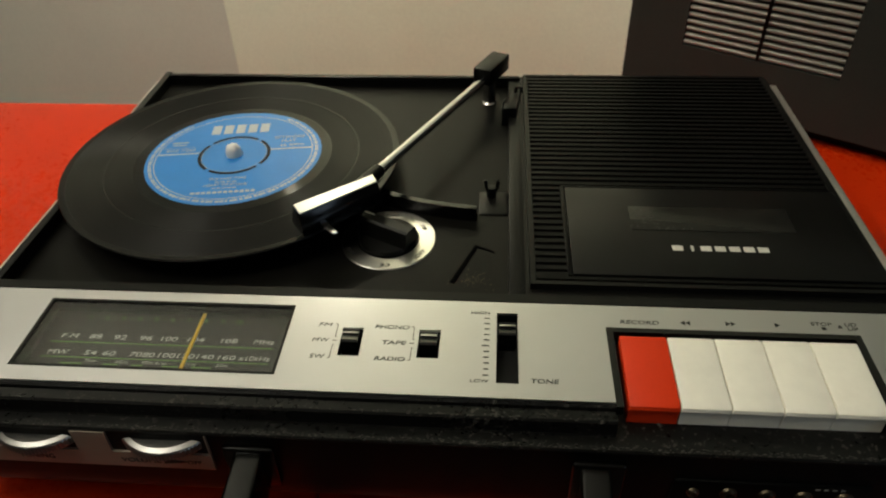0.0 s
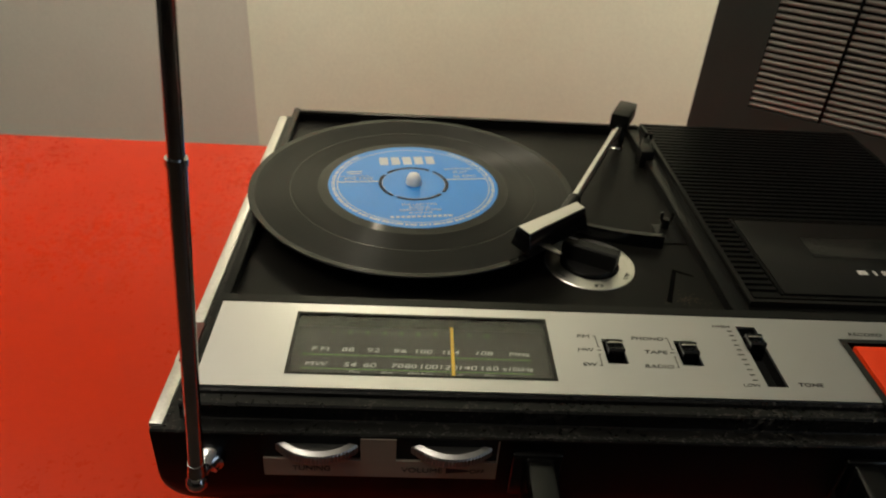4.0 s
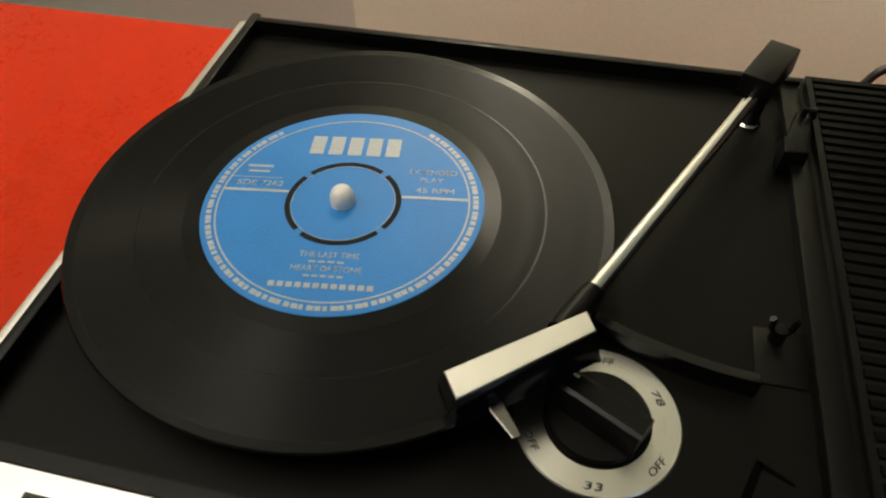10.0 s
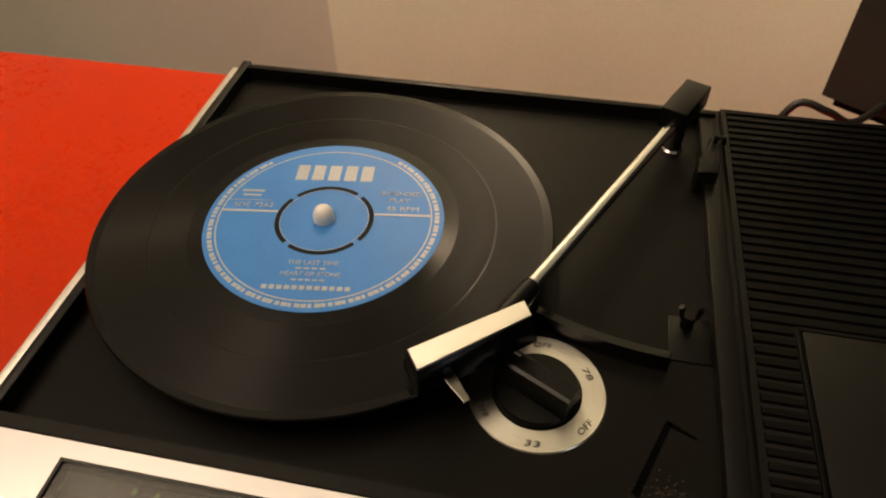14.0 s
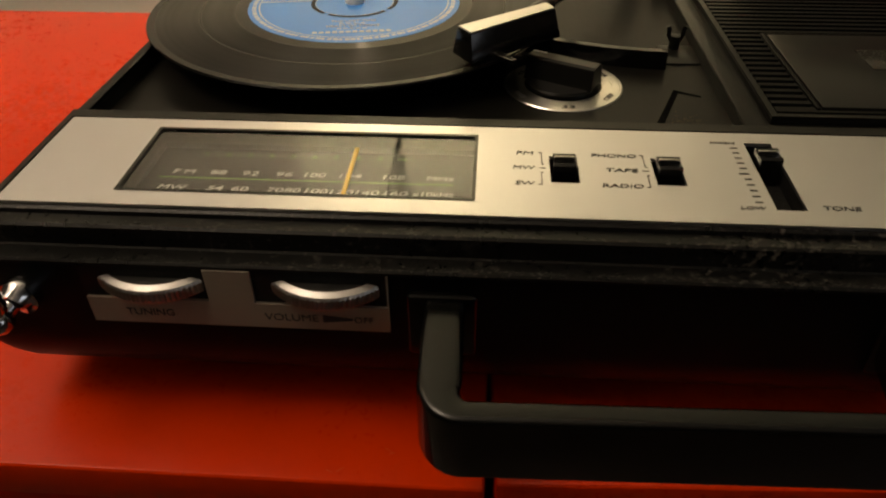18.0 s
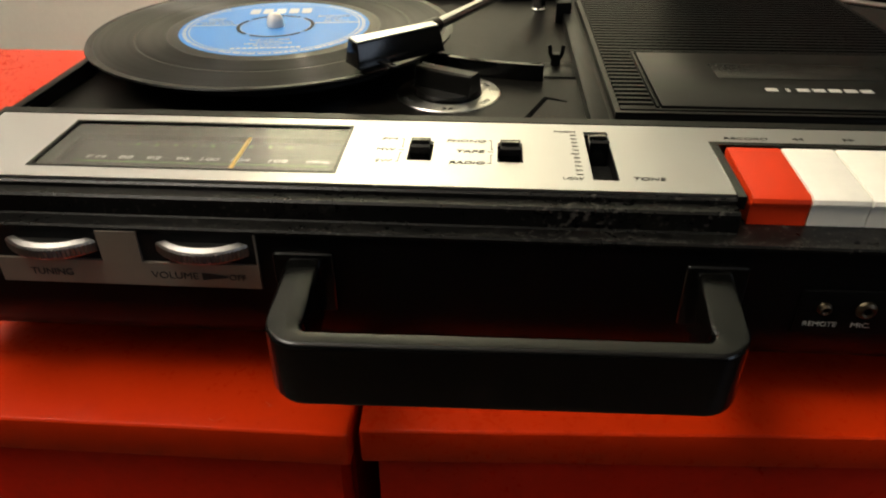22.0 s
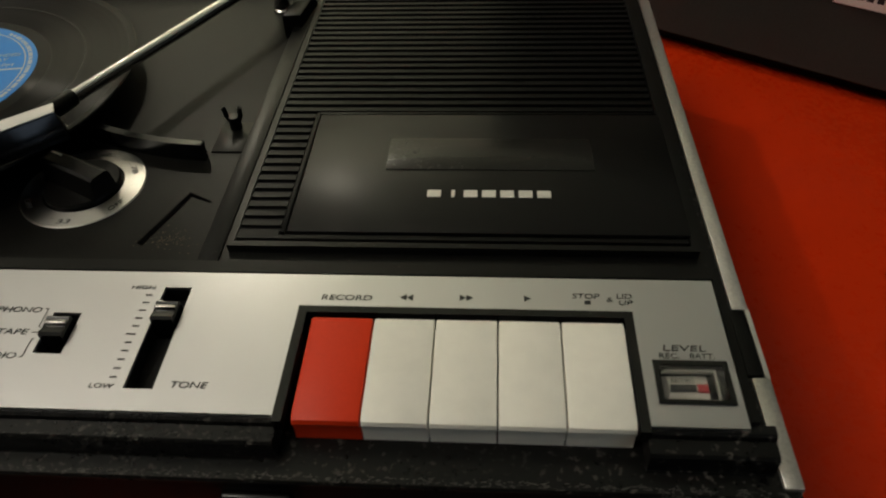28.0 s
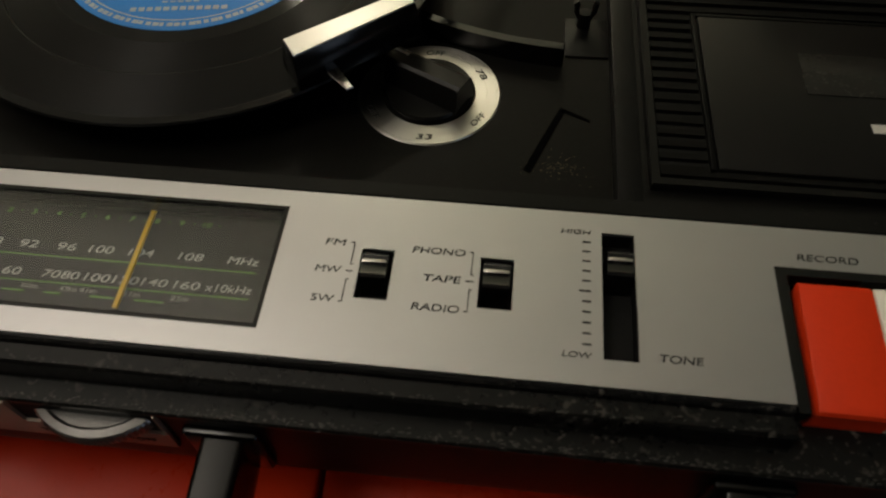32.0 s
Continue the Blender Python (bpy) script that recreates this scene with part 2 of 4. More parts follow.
INK = surface("black_ink", (0.02, 0.02, 0.02), 0.5, vary=0.1, bump=0.0)
INK_WHITE = surface("white_ink", (0.62, 0.62, 0.58), 0.5, vary=0.1, bump=0.0)
INK_GREEN = surface("green_ink", (0.20, 0.44, 0.08), 0.5, vary=0.15, bump=0.0)
INK_DIM = surface("dim_white_ink", (0.40, 0.40, 0.36), 0.5, vary=0.1, bump=0.0)
INK_FADED = surface("faded_white_ink", (0.20, 0.20, 0.19), 0.5, vary=0.15, bump=0.0)
INK_SILVER = surface("silver_ink", (0.66, 0.64, 0.60), 0.35, metal=0.4, vary=0.1, bump=0.0)
DIAL = surface("dial_backing", (0.016, 0.016, 0.011), 0.6, vary=0.15, bump=0.0)
LABEL = surface("blue_label_paper", (0.030, 0.22, 0.62), 0.40, vary=0.07, bump=0.0002, coarse=60, spec=0.3)
LABEL_INK = surface("label_silver_ink", (0.42, 0.46, 0.50), 0.4, vary=0.15, bump=0.0)
VINYL = vinyl_material()
GLASS = glass_material("clear_window")
SMOKED = surface("smoked_window", (0.012, 0.0115, 0.010), 0.26, vary=0.1, spec=0.22, bump=0.0)
RED_PAINT = surface("red_lacquer", (0.50, 0.024, 0.0012), 0.28, vary=0.03, coarse=7, fine=300, bump=0.000006, bump_scale=60, spec=0.15, rough_vary=0.02)
RED_DARK = surface("red_lacquer_front", (0.46, 0.012, 0.0015), 0.3, vary=0.08, coarse=7, fine=300, bump=0.00008, bump_scale=260, spec=0.4)
WALL = surface("wall_paint", (0.86, 0.90, 0.73), 0.8, vary=0.05, coarse=5, fine=260, bump=0.0008, bump_scale=260)
# greyer copy of the wall paint; the shade on this stretch is in the colour
WALL_SHADED = surface("wall_paint_shaded", (0.68, 0.69, 0.60), 0.8, vary=0.05, coarse=5, fine=260, bump=0.0008, bump_scale=260)
# dark paint for unseen walls, so little light bounces onto front faces
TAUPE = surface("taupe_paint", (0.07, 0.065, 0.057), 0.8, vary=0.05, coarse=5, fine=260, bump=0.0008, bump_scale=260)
CEILING = surface("ceiling_paint", (0.82, 0.81, 0.78), 0.85, vary=0.03, coarse=3, fine=200, bump=0.0008, bump_scale=200)
FLOOR = surface("floor_boards", (0.055, 0.036, 0.024), 0.45, vary=0.25, coarse=3, fine=60, bump=0.001, bump_scale=60, stretch=(8, 1, 1))
SPEAKER = surface("speaker_leathercloth", (0.029, 0.034, 0.029), 0.55, vary=0.2, fine=700, spec=0.35, bump=0.0006, bump_scale=900, dust=0.1)
GRILLE = surface("grille_bars", (0.33, 0.315, 0.275), 0.40, metal=0.7, vary=0.12, bump=0.0003)
RUBBER = surface("rubber", (0.012, 0.012, 0.012), 0.6, vary=0.2, bump=0.0003)
CORD = surface("black_cable", (0.014, 0.013, 0.012), 0.45, vary=0.2, bump=0.0)

# ---- mesh helpers ----
def part(name, bm, material, parent=None, label="", smooth=True, angle=24):
    bmesh.ops.recalc_face_normals(bm, faces=bm.faces)
    me = bpy.data.meshes.new(name)
    bm.to_mesh(me)
    bm.free()
    me.materials.append(material)
    if smooth:
        me.polygons.foreach_set("use_smooth", [True] * len(me.polygons))
        me.set_sharp_from_angle(angle=radians(angle))
    ob = new(name, me)
    ob.parent = parent
    if label:
        tagged(ob, label)
    return ob


def box(x0, x1, y0, y1, z0, z1, bevel=0.0, seg=2, bm=None):
    b = bmesh.new()
    bmesh.ops.create_cube(b, size=1.0, matrix=Matrix.LocRotScale(((x0 + x1) / 2, (y0 + y1) / 2, (z0 + z1) / 2), None, (x1 - x0, y1 - y0, z1 - z0)))
    if bevel:
        bmesh.ops.bevel(b, geom=list(b.edges), offset=bevel, segments=seg, profile=0.5, affect="EDGES")
    return merged(bm, b)


def merged(bm, b):
    if bm is None:
        return b
    me = bpy.data.meshes.new("tmp")
    b.to_mesh(me)
    b.free()
    bm.from_mesh(me)
    bpy.data.meshes.remove(me)
    return bm


def prism(points, z0, z1, bevel=0.0, bm=None, seg=2):
    """An upright prism over a closed outline of (x, y)."""
    b = bmesh.new()
    lo = [b.verts.new((x, y, z0)) for x, y in points]
    hi = [b.verts.new((x, y, z1)) for x, y in points]
    b.faces.new(lo[::-1])
    top = b.faces.new(hi)
    n = len(points)
    for i in range(n):
        b.faces.new((lo[i], lo[(i + 1) % n], hi[(i + 1) % n], hi[i]))
    if bevel:
        bmesh.ops.bevel(b, geom=list(top.edges), offset=bevel, segments=seg, profile=0.5, affect="EDGES")
    return merged(bm, b)


def sweep(profile, x0, x1, bm=None):
    """A closed outline of (y, z) drawn out along x."""
    b = bmesh.new()
    a = [b.verts.new((x0, y, z)) for y, z in profile]
    c = [b.verts.new((x1, y, z)) for y, z in profile]
    b.faces.new(a), b.faces.new(c[::-1])
    n = len(profile)
    for i in range(n):
        b.faces.new((a[i], c[i], c[(i + 1) % n], a[(i + 1) % n]))
    return merged(bm, b)


def lathe(profile, centre=(0, 0, 0), seg=64, bm=None, axis="z"):
    """A profile of (radius, height) turned round an axis."""
    b = bmesh.new()
    rings = []
    for r, h in profile:
        if r < 1e-6:
            rings.append([b.verts.new((0, 0, h))])
        else:
            rings.append([b.verts.new((r * math.cos(2 * math.pi * i / seg), r * math.sin(2 * math.pi * i / seg), h)) for i in range(seg)])
    for p, q in zip(rings, rings[1:]):
        for i in range(seg):
            j = (i + 1) % seg
            f = [p[i % len(p)], p[j % len(p)], q[j % len(q)], q[i % len(q)]]
            f = [v for k, v in enumerate(f) if v not in f[:k]]
            if len(f) > 2:
                b.faces.new(f)
    turn = {"z": Matrix(), "y": pose(0, 0, 0, 90), "x": pose(0, 0, 0, 0, 90)}[axis]
    bmesh.ops.transform(b, matrix=Matrix.Translation(centre) @ turn, verts=b.verts)
    return merged(bm, b)


def tube(points, radius, seg=12, bm=None, radii=None):
    """A round tube through points, with closed ends."""
    seg = max(seg, 18)
    b = bmesh.new()
    pts = [Vector(p) for p in points]
    rings = []
    for i, p in enumerate(pts):
        d = (pts[min(i + 1, len(pts) - 1)] - pts[max(i - 1, 0)]).normalized()
        side = d.orthogonal().normalized() if not rings else (prev - d * prev.dot(d)).normalized()
        prev = side
        up = d.cross(side)
        r = radii[i] if radii else radius
        rings.append([b.verts.new(p + r * (math.cos(2 * math.pi * k / seg) * side + math.sin(2 * math.pi * k / seg) * up)) for k in range(seg)])
    for p, q in zip(rings, rings[1:]):
        for k in range(seg):
            b.faces.new((p[k], p[(k + 1) % seg], q[(k + 1) % seg], q[k]))
    b.faces.new(rings[0][::-1]), b.faces.new(rings[-1])
    return merged(bm, b)


def plate_with_holes(x0, x1, y0, y1, z0, z1, holes):
    """A flat plate with square holes (x0, x1, y0, y1) cut through it; a hole may run out over an edge."""
    xs = sorted({x0, x1, *(h[0] for h in holes), *(h[1] for h in holes)})
    ys = sorted({y0, y1, *(h[2] for h in holes), *(h[3] for h in holes)})
    xs, ys = [v for v in xs if x0 <= v <= x1], [v for v in ys if y0 <= v <= y1]
    b = bmesh.new()
    grid = {}

    def vert(i, j):
        if (i, j) not in grid:
            grid[i, j] = b.verts.new((xs[i], ys[j], z1))
        return grid[i, j]

    for i in range(len(xs) - 1):
        for j in range(len(ys) - 1):
            cx, cy = (xs[i] + xs[i + 1]) / 2, (ys[j] + ys[j + 1]) / 2
            if not any(h[0] < cx < h[1] and h[2] < cy < h[3] for h in holes):
                b.faces.new((vert(i, j), vert(i + 1, j), vert(i + 1, j + 1), vert(i, j + 1)))
    out = bmesh.ops.extrude_face_region(b, geom=list(b.faces))
    bmesh.ops.translate(b, verts=[v for v in out["geom"] if isinstance(v, bmesh.types.BMVert)], vec=(0, 0, z0 - z1))
    return b


def shear(bm, slope=0.02, lift=0.085):
    """Lays a flat thing built at z = 0 onto the sloping front panel."""
    for v in bm.verts:
        v.co.z += lift + slope * v.co.y
    return bm


def text_mesh(words, height, width=None, align="LEFT", slant=0.0, bold=0.003, depth=0.00012):
    """Letters with the built-in font in the x-y plane: capital height, and the width of the whole line if given."""
    cu = bpy.data.curves.new("letters", "FONT")
    cu.body, cu.align_x, cu.shear, cu.offset, cu.extrude = words, align, slant, 0.0 if "M" in words or "W" in words else bold, 0.0
    ob = bpy.data.objects.new("letters", cu)
    scene.collection.objects.link(ob)
    me = bpy.data.meshes.new_from_object(ob)
    bpy.data.objects.remove(ob)
    bpy.data.curves.remove(cu)
    b = bmesh.new()
    b.from_mesh(me)
    bpy.data.meshes.remove(me)
    xs, ys = [v.co.x for v in b.verts], [v.co.y for v in b.verts]
    k = height / 0.69
    w = (max(xs) - min(xs)) * k
    kx = k * (width / w if width else 1.35)
    x_off = {"LEFT": min(xs), "CENTER": (max(xs) + min(xs)) / 2, "RIGHT": max(xs)}[align]
    for v in b.verts:
        v.co = Vector(((v.co.x - x_off) * kx, v.co.y * k, 0))
    out = bmesh.ops.extrude_face_region(b, geom=list(b.faces))
    bmesh.ops.translate(b, verts=[v for v in out["geom"] if isinstance(v, bmesh.types.BMVert)], vec=(0, 0, depth))
    return b


def moved(bm, m):
    bmesh.ops.transform(bm, matrix=m, verts=bm.verts)
    return bm


def empty(name, parent=None, place=(0, 0, 0)):
    ob = new(name)
    ob.empty_display_size = 0.02
    ob.location = place
    ob.parent = parent
    return ob


def arc(cx, cy, r, a0, a1, n):
    return [(cx + r * math.cos(radians(a0 + (a1 - a0) * i / n)), cy + r * math.sin(radians(a0 + (a1 - a0) * i / n))) for i in range(n + 1)]


# ---- room ----
T = 0.008                      # top of the cabinets
FLOOR_Z, CEIL_Z = -0.74, 1.80
X0, X1, Y0, Y1 = -2.2, 2.4, -4.0, 0.72


def structure(name, bm, material, label, category):
    return tagged(part(name, bm, material, smooth=False), label, category, kind="structure")


# floor is out of view, kept dark so glossy fronts reflect little
structure("floor", box(X0, X1, Y0, Y1 + 0.9, FLOOR_Z - 0.1, FLOOR_Z), FLOOR, "dark brown wooden floor under the red cabinets", "floor")
structure("ceiling", box(X0 - 0.1, X1 + 0.1, Y0 - 0.1, Y1 + 1.0, CEIL_Z, CEIL_Z + 0.1), CEILING, "plain white painted ceiling of the room", "ceiling")
structure("wall_north", box(-0.168, X1, Y1, Y1 + 0.1, FLOOR_Z, CEIL_Z), WALL, "cream painted wall behind the record player", "wall")
# left stretch looks shaded through its greyer paint
structure("wall_alcove", moved(box(-2.4, 0, 0, 0.1, FLOOR_Z, CEIL_Z), pose(-0.168, Y1 + 0.002, 0, 0, 0, -14)), WALL_SHADED, "wall meeting the cream wall at the corner, its shade put into greyer paint", "wall")
# unseen walls added to close the room, dark to cut bounce light
structure("wall_west", box(X0 - 0.1, X0, Y0, Y1 + 0.9, FLOOR_Z, CEIL_Z), TAUPE, "unseen dark taupe wall, added to close the room and cut bounce light", "wall")
structure("wall_east", box(X1, X1 + 0.1, Y0, Y1 + 0.1, FLOOR_Z, CEIL_Z), TAUPE, "unseen dark taupe wall, added to close the room and cut bounce light", "wall")
structure("wall_south", box(X0, X1, Y0 - 0.1, Y0, FLOOR_Z, CEIL_Z), TAUPE, "unseen dark taupe wall behind the camera, added to dim front reflections", "wall")


# ---- red cabinets ----
def cabinet(name, x0, x1, y0, y1, m, label):
    root = empty(name)
    root.matrix_world = m
    part("top", box(x0, x1, y0, y1, T - 0.016, T, 0.0016, 3), RED_PAINT, root, "glossy red lacquered top with rounded edge")
    part("body", box(x0 + 0.004, x1 - 0.004, y0 + 0.022, y1 - 0.003, FLOOR_Z, T - 0.0165), RED_DARK, root)
    wide = (x1 - x0) / 2
    for i in range(2):
        door = part("door", box(x0 + 0.005 + i * wide, x0 + (i + 1) * wide - 0.005, y0 + 0.005, y0 + 0.021, FLOOR_Z + 0.06, T - 0.019, 0.0015), RED_DARK, root)
        part("knob", lathe([(0.0, 0.022), (0.010, 0.020), (0.012, 0.013), (0.006, 0.008), (0.006, 0.0)], (x0 + wide + (i * 2 - 1) * 0.05, y0 + 0.005, -0.30), 24, axis="y"), RED_DARK, door)
    return tagged(root, label, "cabinet", "red cabinets")


cabinets = [cabinet("red_cabinet", -0.70, 0.1118, -0.0441, 0.3605, Matrix(), "red lacquered cabinet under the tuner end of the record player"),
            cabinet("red_cabinet", 0.0, 0.80, 0.0, 0.394, pose(0.1150, -0.0420, 0, 0, 0, 2.6), "red lacquered cabinet under the cassette end of the record player")]


# pale scuffs in the lacquer
random.seed(4)
SCUFF = surface("scuffed_lacquer", (0.44, 0.045, 0.022), 0.5, vary=0.2, bump=0.0)
for cab, m, spots in ((cabinets[0], Matrix(), ((0.0835, -0.0308), (0.1005, -0.0264), (0.0644, -0.0406))), (cabinets[1], pose(0.1150, -0.0420, 0, 0, 0, 2.6).inverted(), ((0.3735, -0.0205), (0.3790, -0.0190), (0.3855, -0.0115)))):
    for x, y in spots:
        for k in range(2):
            at = m @ Vector((x + random.uniform(-0.003, 0.003), y + random.uniform(-0.002, 0.002), 0))
            n = random.uniform(0.0006, 0.0018)
            part("scuff", moved(prism([(-n, -0.00012), (n, -0.00005), (n * 0.7, 0.00014), (-n * 0.6, 0.0001)], T - 0.0002, T + 0.00004), pose(at.x, at.y, 0, 0, 0, random.uniform(0, 180))), SCUFF, cab, smooth=False)


# ---- record player ----
player = tagged(empty("record_player", place=(0, 0, 0)), "black portable record player with radio, cassette deck and aluminium panel", "record player")
CX0, CX1 = -0.0474, 0.3704      # lower case
BX0, BX1 = -0.0360, 0.3602      # upper body
CY1 = 0.2700


def rounded_case():
    top, low = 0.0728, 0.0190
    prof = [(-0.0206, top), (-0.0206, low + 0.025)]
    prof += [(0.0044 + 0.025 * math.cos(radians(a)), low + 0.025 + 0.025 * math.sin(radians(a))) for a in range(190, 271, 10)]
    prof += [(CY1 - 0.02, low), (CY1, low + 0.015), (CY1, top)]
    b = bmesh.new()
    rad, rows = 0.012, []
    stops = [(CX0 + rad * (1 - math.cos(radians(a))), rad * (1 - math.sin(radians(a)))) for a in range(0, 91, 10)]
    for x, d in stops + [(CX0 + CX1 - x, d) for x, d in stops[::-1]]:
        rows.append([b.verts.new((x, y, top - (top - z) * (top - low - d) / (top - low))) for y, z in prof])
    for p, q in zip(rows, rows[1:]):
        for i in range(len(prof)):
            j = (i + 1) % len(prof)
            b.faces.new((p[i], p[j], q[j], q[i]))
    b.faces.new(rows[0]), b.faces.new(rows[-1][::-1])
    return b


part("case", rounded_case(), CASE_BLACK, player, "glossy black lower case with rounded underside")
rim = sweep([(-0.0216, 0.0728), (-0.0216, 0.0738), (-0.0210, 0.0744), (CY1, 0.0744), (CY1, 0.0728)], CX0 + 0.0005, CX1 - 0.0005)
part("rim", rim, BLACK_WORN, player, "dusty black rim between case and top")


def worn_edge(y, z, x0, x1, count, seed, shade):
    """Short pale scratches and crumbs lying along a front edge, thicker towards the cassette end."""
    rnd = random.Random(seed)
    b = bmesh.new()
    for k in range(count):
        s = rnd.random() ** 0.75
        x, n = x0 + (x1 - x0) * s, rnd.uniform(0.0001, 0.0006) * (0.5 + s)
        h = rnd.uniform(0.00006, 0.00020)
        merged(b, moved(prism([(-n, -h), (n * 0.8, -h * 0.6), (n, h), (-n * 0.7, h * 0.7)], -0.0001, 0.00005), pose(x, y + rnd.gauss(0.0, 0.0006), z, 0, 0, rnd.gauss(0, 6))))
    ob = part("worn_edge", b, shade, player, smooth=False)
    return tagged(ob, "pale scuffs and dust along the black edge", kind="stuff")


SCUFF_GREY = surface("grey_scuffs", (0.055, 0.052, 0.046), 0.6, vary=0.5, coarse=120, bump=0.0)
worn_edge(-0.0200, 0.0744, CX0 + 0.004, CX1 - 0.003, 620, 3, SCUFF_GREY)
for sx, x0, x1 in ((0, CX0 - 0.0006, CX0 + 0.0048), (1, CX1 - 0.0048, CX1 + 0.0006)):
    trim = box(x0, x1, -0.0190, 0.0150, 0.0690, 0.0752, 0.0008)
    box(x0, x1, 0.0400, CY1 - 0.001, 0.0690, 0.0752, 0.0008, bm=trim)
    box(x0 if not sx else x1 - 0.0014, x0 + 0.0014 if not sx else x1, 0.0148, 0.0402, 0.0690, 0.0750, bm=trim)
    strip = part("side_trim", trim, TRIM, player, "worn aluminium trim along the side edge")
    part("latch", box(x0 + (0.0016 if not sx else -0.0010), x1 - (0.0016 if sx else -0.0010), 0.0152, 0.0398, 0.062, 0.0756, 0.0008), surface("dark_red_latch", (0.10, 0.012, 0.010), 0.4) if not sx else BLACK, strip)
for fx in (0.0, 0.325):
    for fy in (0.03, 0.24):
        part("foot", lathe([(0.0, 0.008), (0.010, 0.008), (0.011, 0.010), (0.011, 0.0200), (0.0, 0.0200)], (fx, fy, 0.0), 24), RUBBER, player)

# upper body: stepped front, with the bay for the keys left open
step = [(0.0470, 0.0745), (0.0470, 0.0750), (-0.0062, 0.0750), (-0.0062, 0.0838), (-0.0086, 0.0838), (-0.0094, 0.0832), (-0.0097, 0.0819), (-0.0139, 0.0817), (-0.0147, 0.0810), (-0.0149, 0.0750), (-0.0154, 0.0745)]
BAY = (0.2345, 0.3320)
front = sweep(step, BX0 - 0.0014, BAY[0])
part("front_step", front, BLACK_WORN, player, "stepped black front edge, dusty in the grooves")
part("front_step", sweep(step, BAY[1], BX1 + 0.0040), BLACK_WORN, player)
worn_edge(-0.0132, 0.08175, BX0, BAY[0] - 0.003, 110, 8, SCUFF_GREY)
part("key_bay", box(BAY[0], BAY[1], 0.0280, 0.0470, 0.0745, 0.0845), DARK, player)
DECK = (-0.0318, 0.1955, 0.0470, 0.2545)
part("upper_body", plate_with_holes(BX0, BX1, 0.0470, 0.2610, 0.0745, 0.0832, [DECK]), BLACK, player, "black plastic top frame round the deck")
lip = box(BX0, DECK[0], 0.0470, 0.2610, 0.0832, 0.0852, 0.0006)
box(DECK[0], 0.2030, 0.2548, 0.2585, 0.0832, 0.0852, 0.0006, bm=lip)
part("deck_lip", lip, BLACK, player, "thin raised lip round the turntable deck")
part("ridge", box(0.1956, 0.2028, 0.0472, 0.2546, 0.0832, 0.0838, 0.0003), BLACK, player)

# deck plate and the curved arm-lift rail
PIV = (0.1880, 0.2400)
Z_DECK = 0.0785
part("deck_plate", box(DECK[0], DECK[1], DECK[2], DECK[3], 0.0746, Z_DECK), BLACK_MATT, player, "grained black deck plate, scuffed near the cassette lid", smooth=False)
part("lift_rail", prism(arc(*PIV, 0.1322, 240, 266.5, 20) + arc(*PIV, 0.1292, 266.5, 240, 20), Z_DECK, Z_DECK + 0.0076, 0.0004), BLACK_GLOSS, player, "curved black rail below the tone arm")
# platter, spindle
PX, PY = 0.0472, 0.1462
platter = part("platter", lathe([(0.0, 0.0795), (0.066, 0.0795), (0.071, 0.0803), (0.0735, 0.0822), (0.0740, 0.0878), (0.0725, 0.0890), (0.0, 0.0890)], (0, 0, 0), 96), PLATTER, player, "glossy dark platter under the record")
platter.location = (PX, PY, 0)
part("spindle", lathe([(0.0042, 0.0885), (0.0042, 0.0927), (0.0040, 0.0946), (0.0031, 0.0966), (0.0016, 0.0976), (0.0, 0.0979)], (0, 0, 0), 32), WHITE, platter, "white domed plastic spindle", angle=60)

# ---- front panel ----
SW1, SW2 = (0.1282, 0.1368, 0.0098, 0.0248), (0.1594, 0.1681, 0.0099, 0.0249)
TONE = (0.1905, 0.1990, -0.0010, 0.0357)
WIN = (-0.0003, 0.1056, -0.0006, 0.0359)
LVL = (0.3359, 0.3554, -0.0010, 0.0121)
NOTCH = (0.2360, 0.3313, -0.02, 0.0283)
panel = part("control_panel", shear(plate_with_holes(-0.0335, 0.3575, -0.0079, 0.0419, -0.0012, 0.0, [SW1, SW2, TONE, WIN, LVL, NOTCH])), ALU, player, "brushed aluminium control panel with printed words", smooth=False)
part("panel_surround", shear(plate_with_holes(BX0, BX1, -0.0061, 0.0470, -0.0086, 0.0002, [(-0.0340, 0.3580, -0.02, 0.0424), (BAY[0], BAY[1], -0.02, 0.0290)])), BLACK, player, smooth=False)
part("panel_bed", shear(plate_with_holes(-0.0338, 0.3578, -0.0060, 0.0422, -0.0080, -0.0013, [SW1, SW2, TONE, WIN, LVL, NOTCH])), DARK, player, smooth=False)
edge = shear(plate_with_holes(BAY[0] - 0.0005, BAY[1] + 0.0005, -0.0100, 0.0292, -0.004, 0.0004, [(BAY[0] + 0.0022, BAY[1] - 0.0022, -0.02, 0.0268)]))
part("key_frame", edge, BLACK_GLOSS, player, "black frame round the cassette keys", smooth=False)


def print_on(words, x0, x1, y, height, material, parent, lift=0.0, slant=0.12, name="lettering", label=""):
    b = text_mesh(words, height, x1 - x0, slant=slant)
    return part(name, shear(moved(b, pose(x0, y, lift + 0.00004))), material, parent, label, smooth=False)


def strip_on(x0, x1, y0, y1, material, parent, lift=0.0, name="mark"):
    return part(name, shear(box(x0, x1, y0, y1, lift + 0.00004, lift + 0.00016)), material, parent, smooth=False)


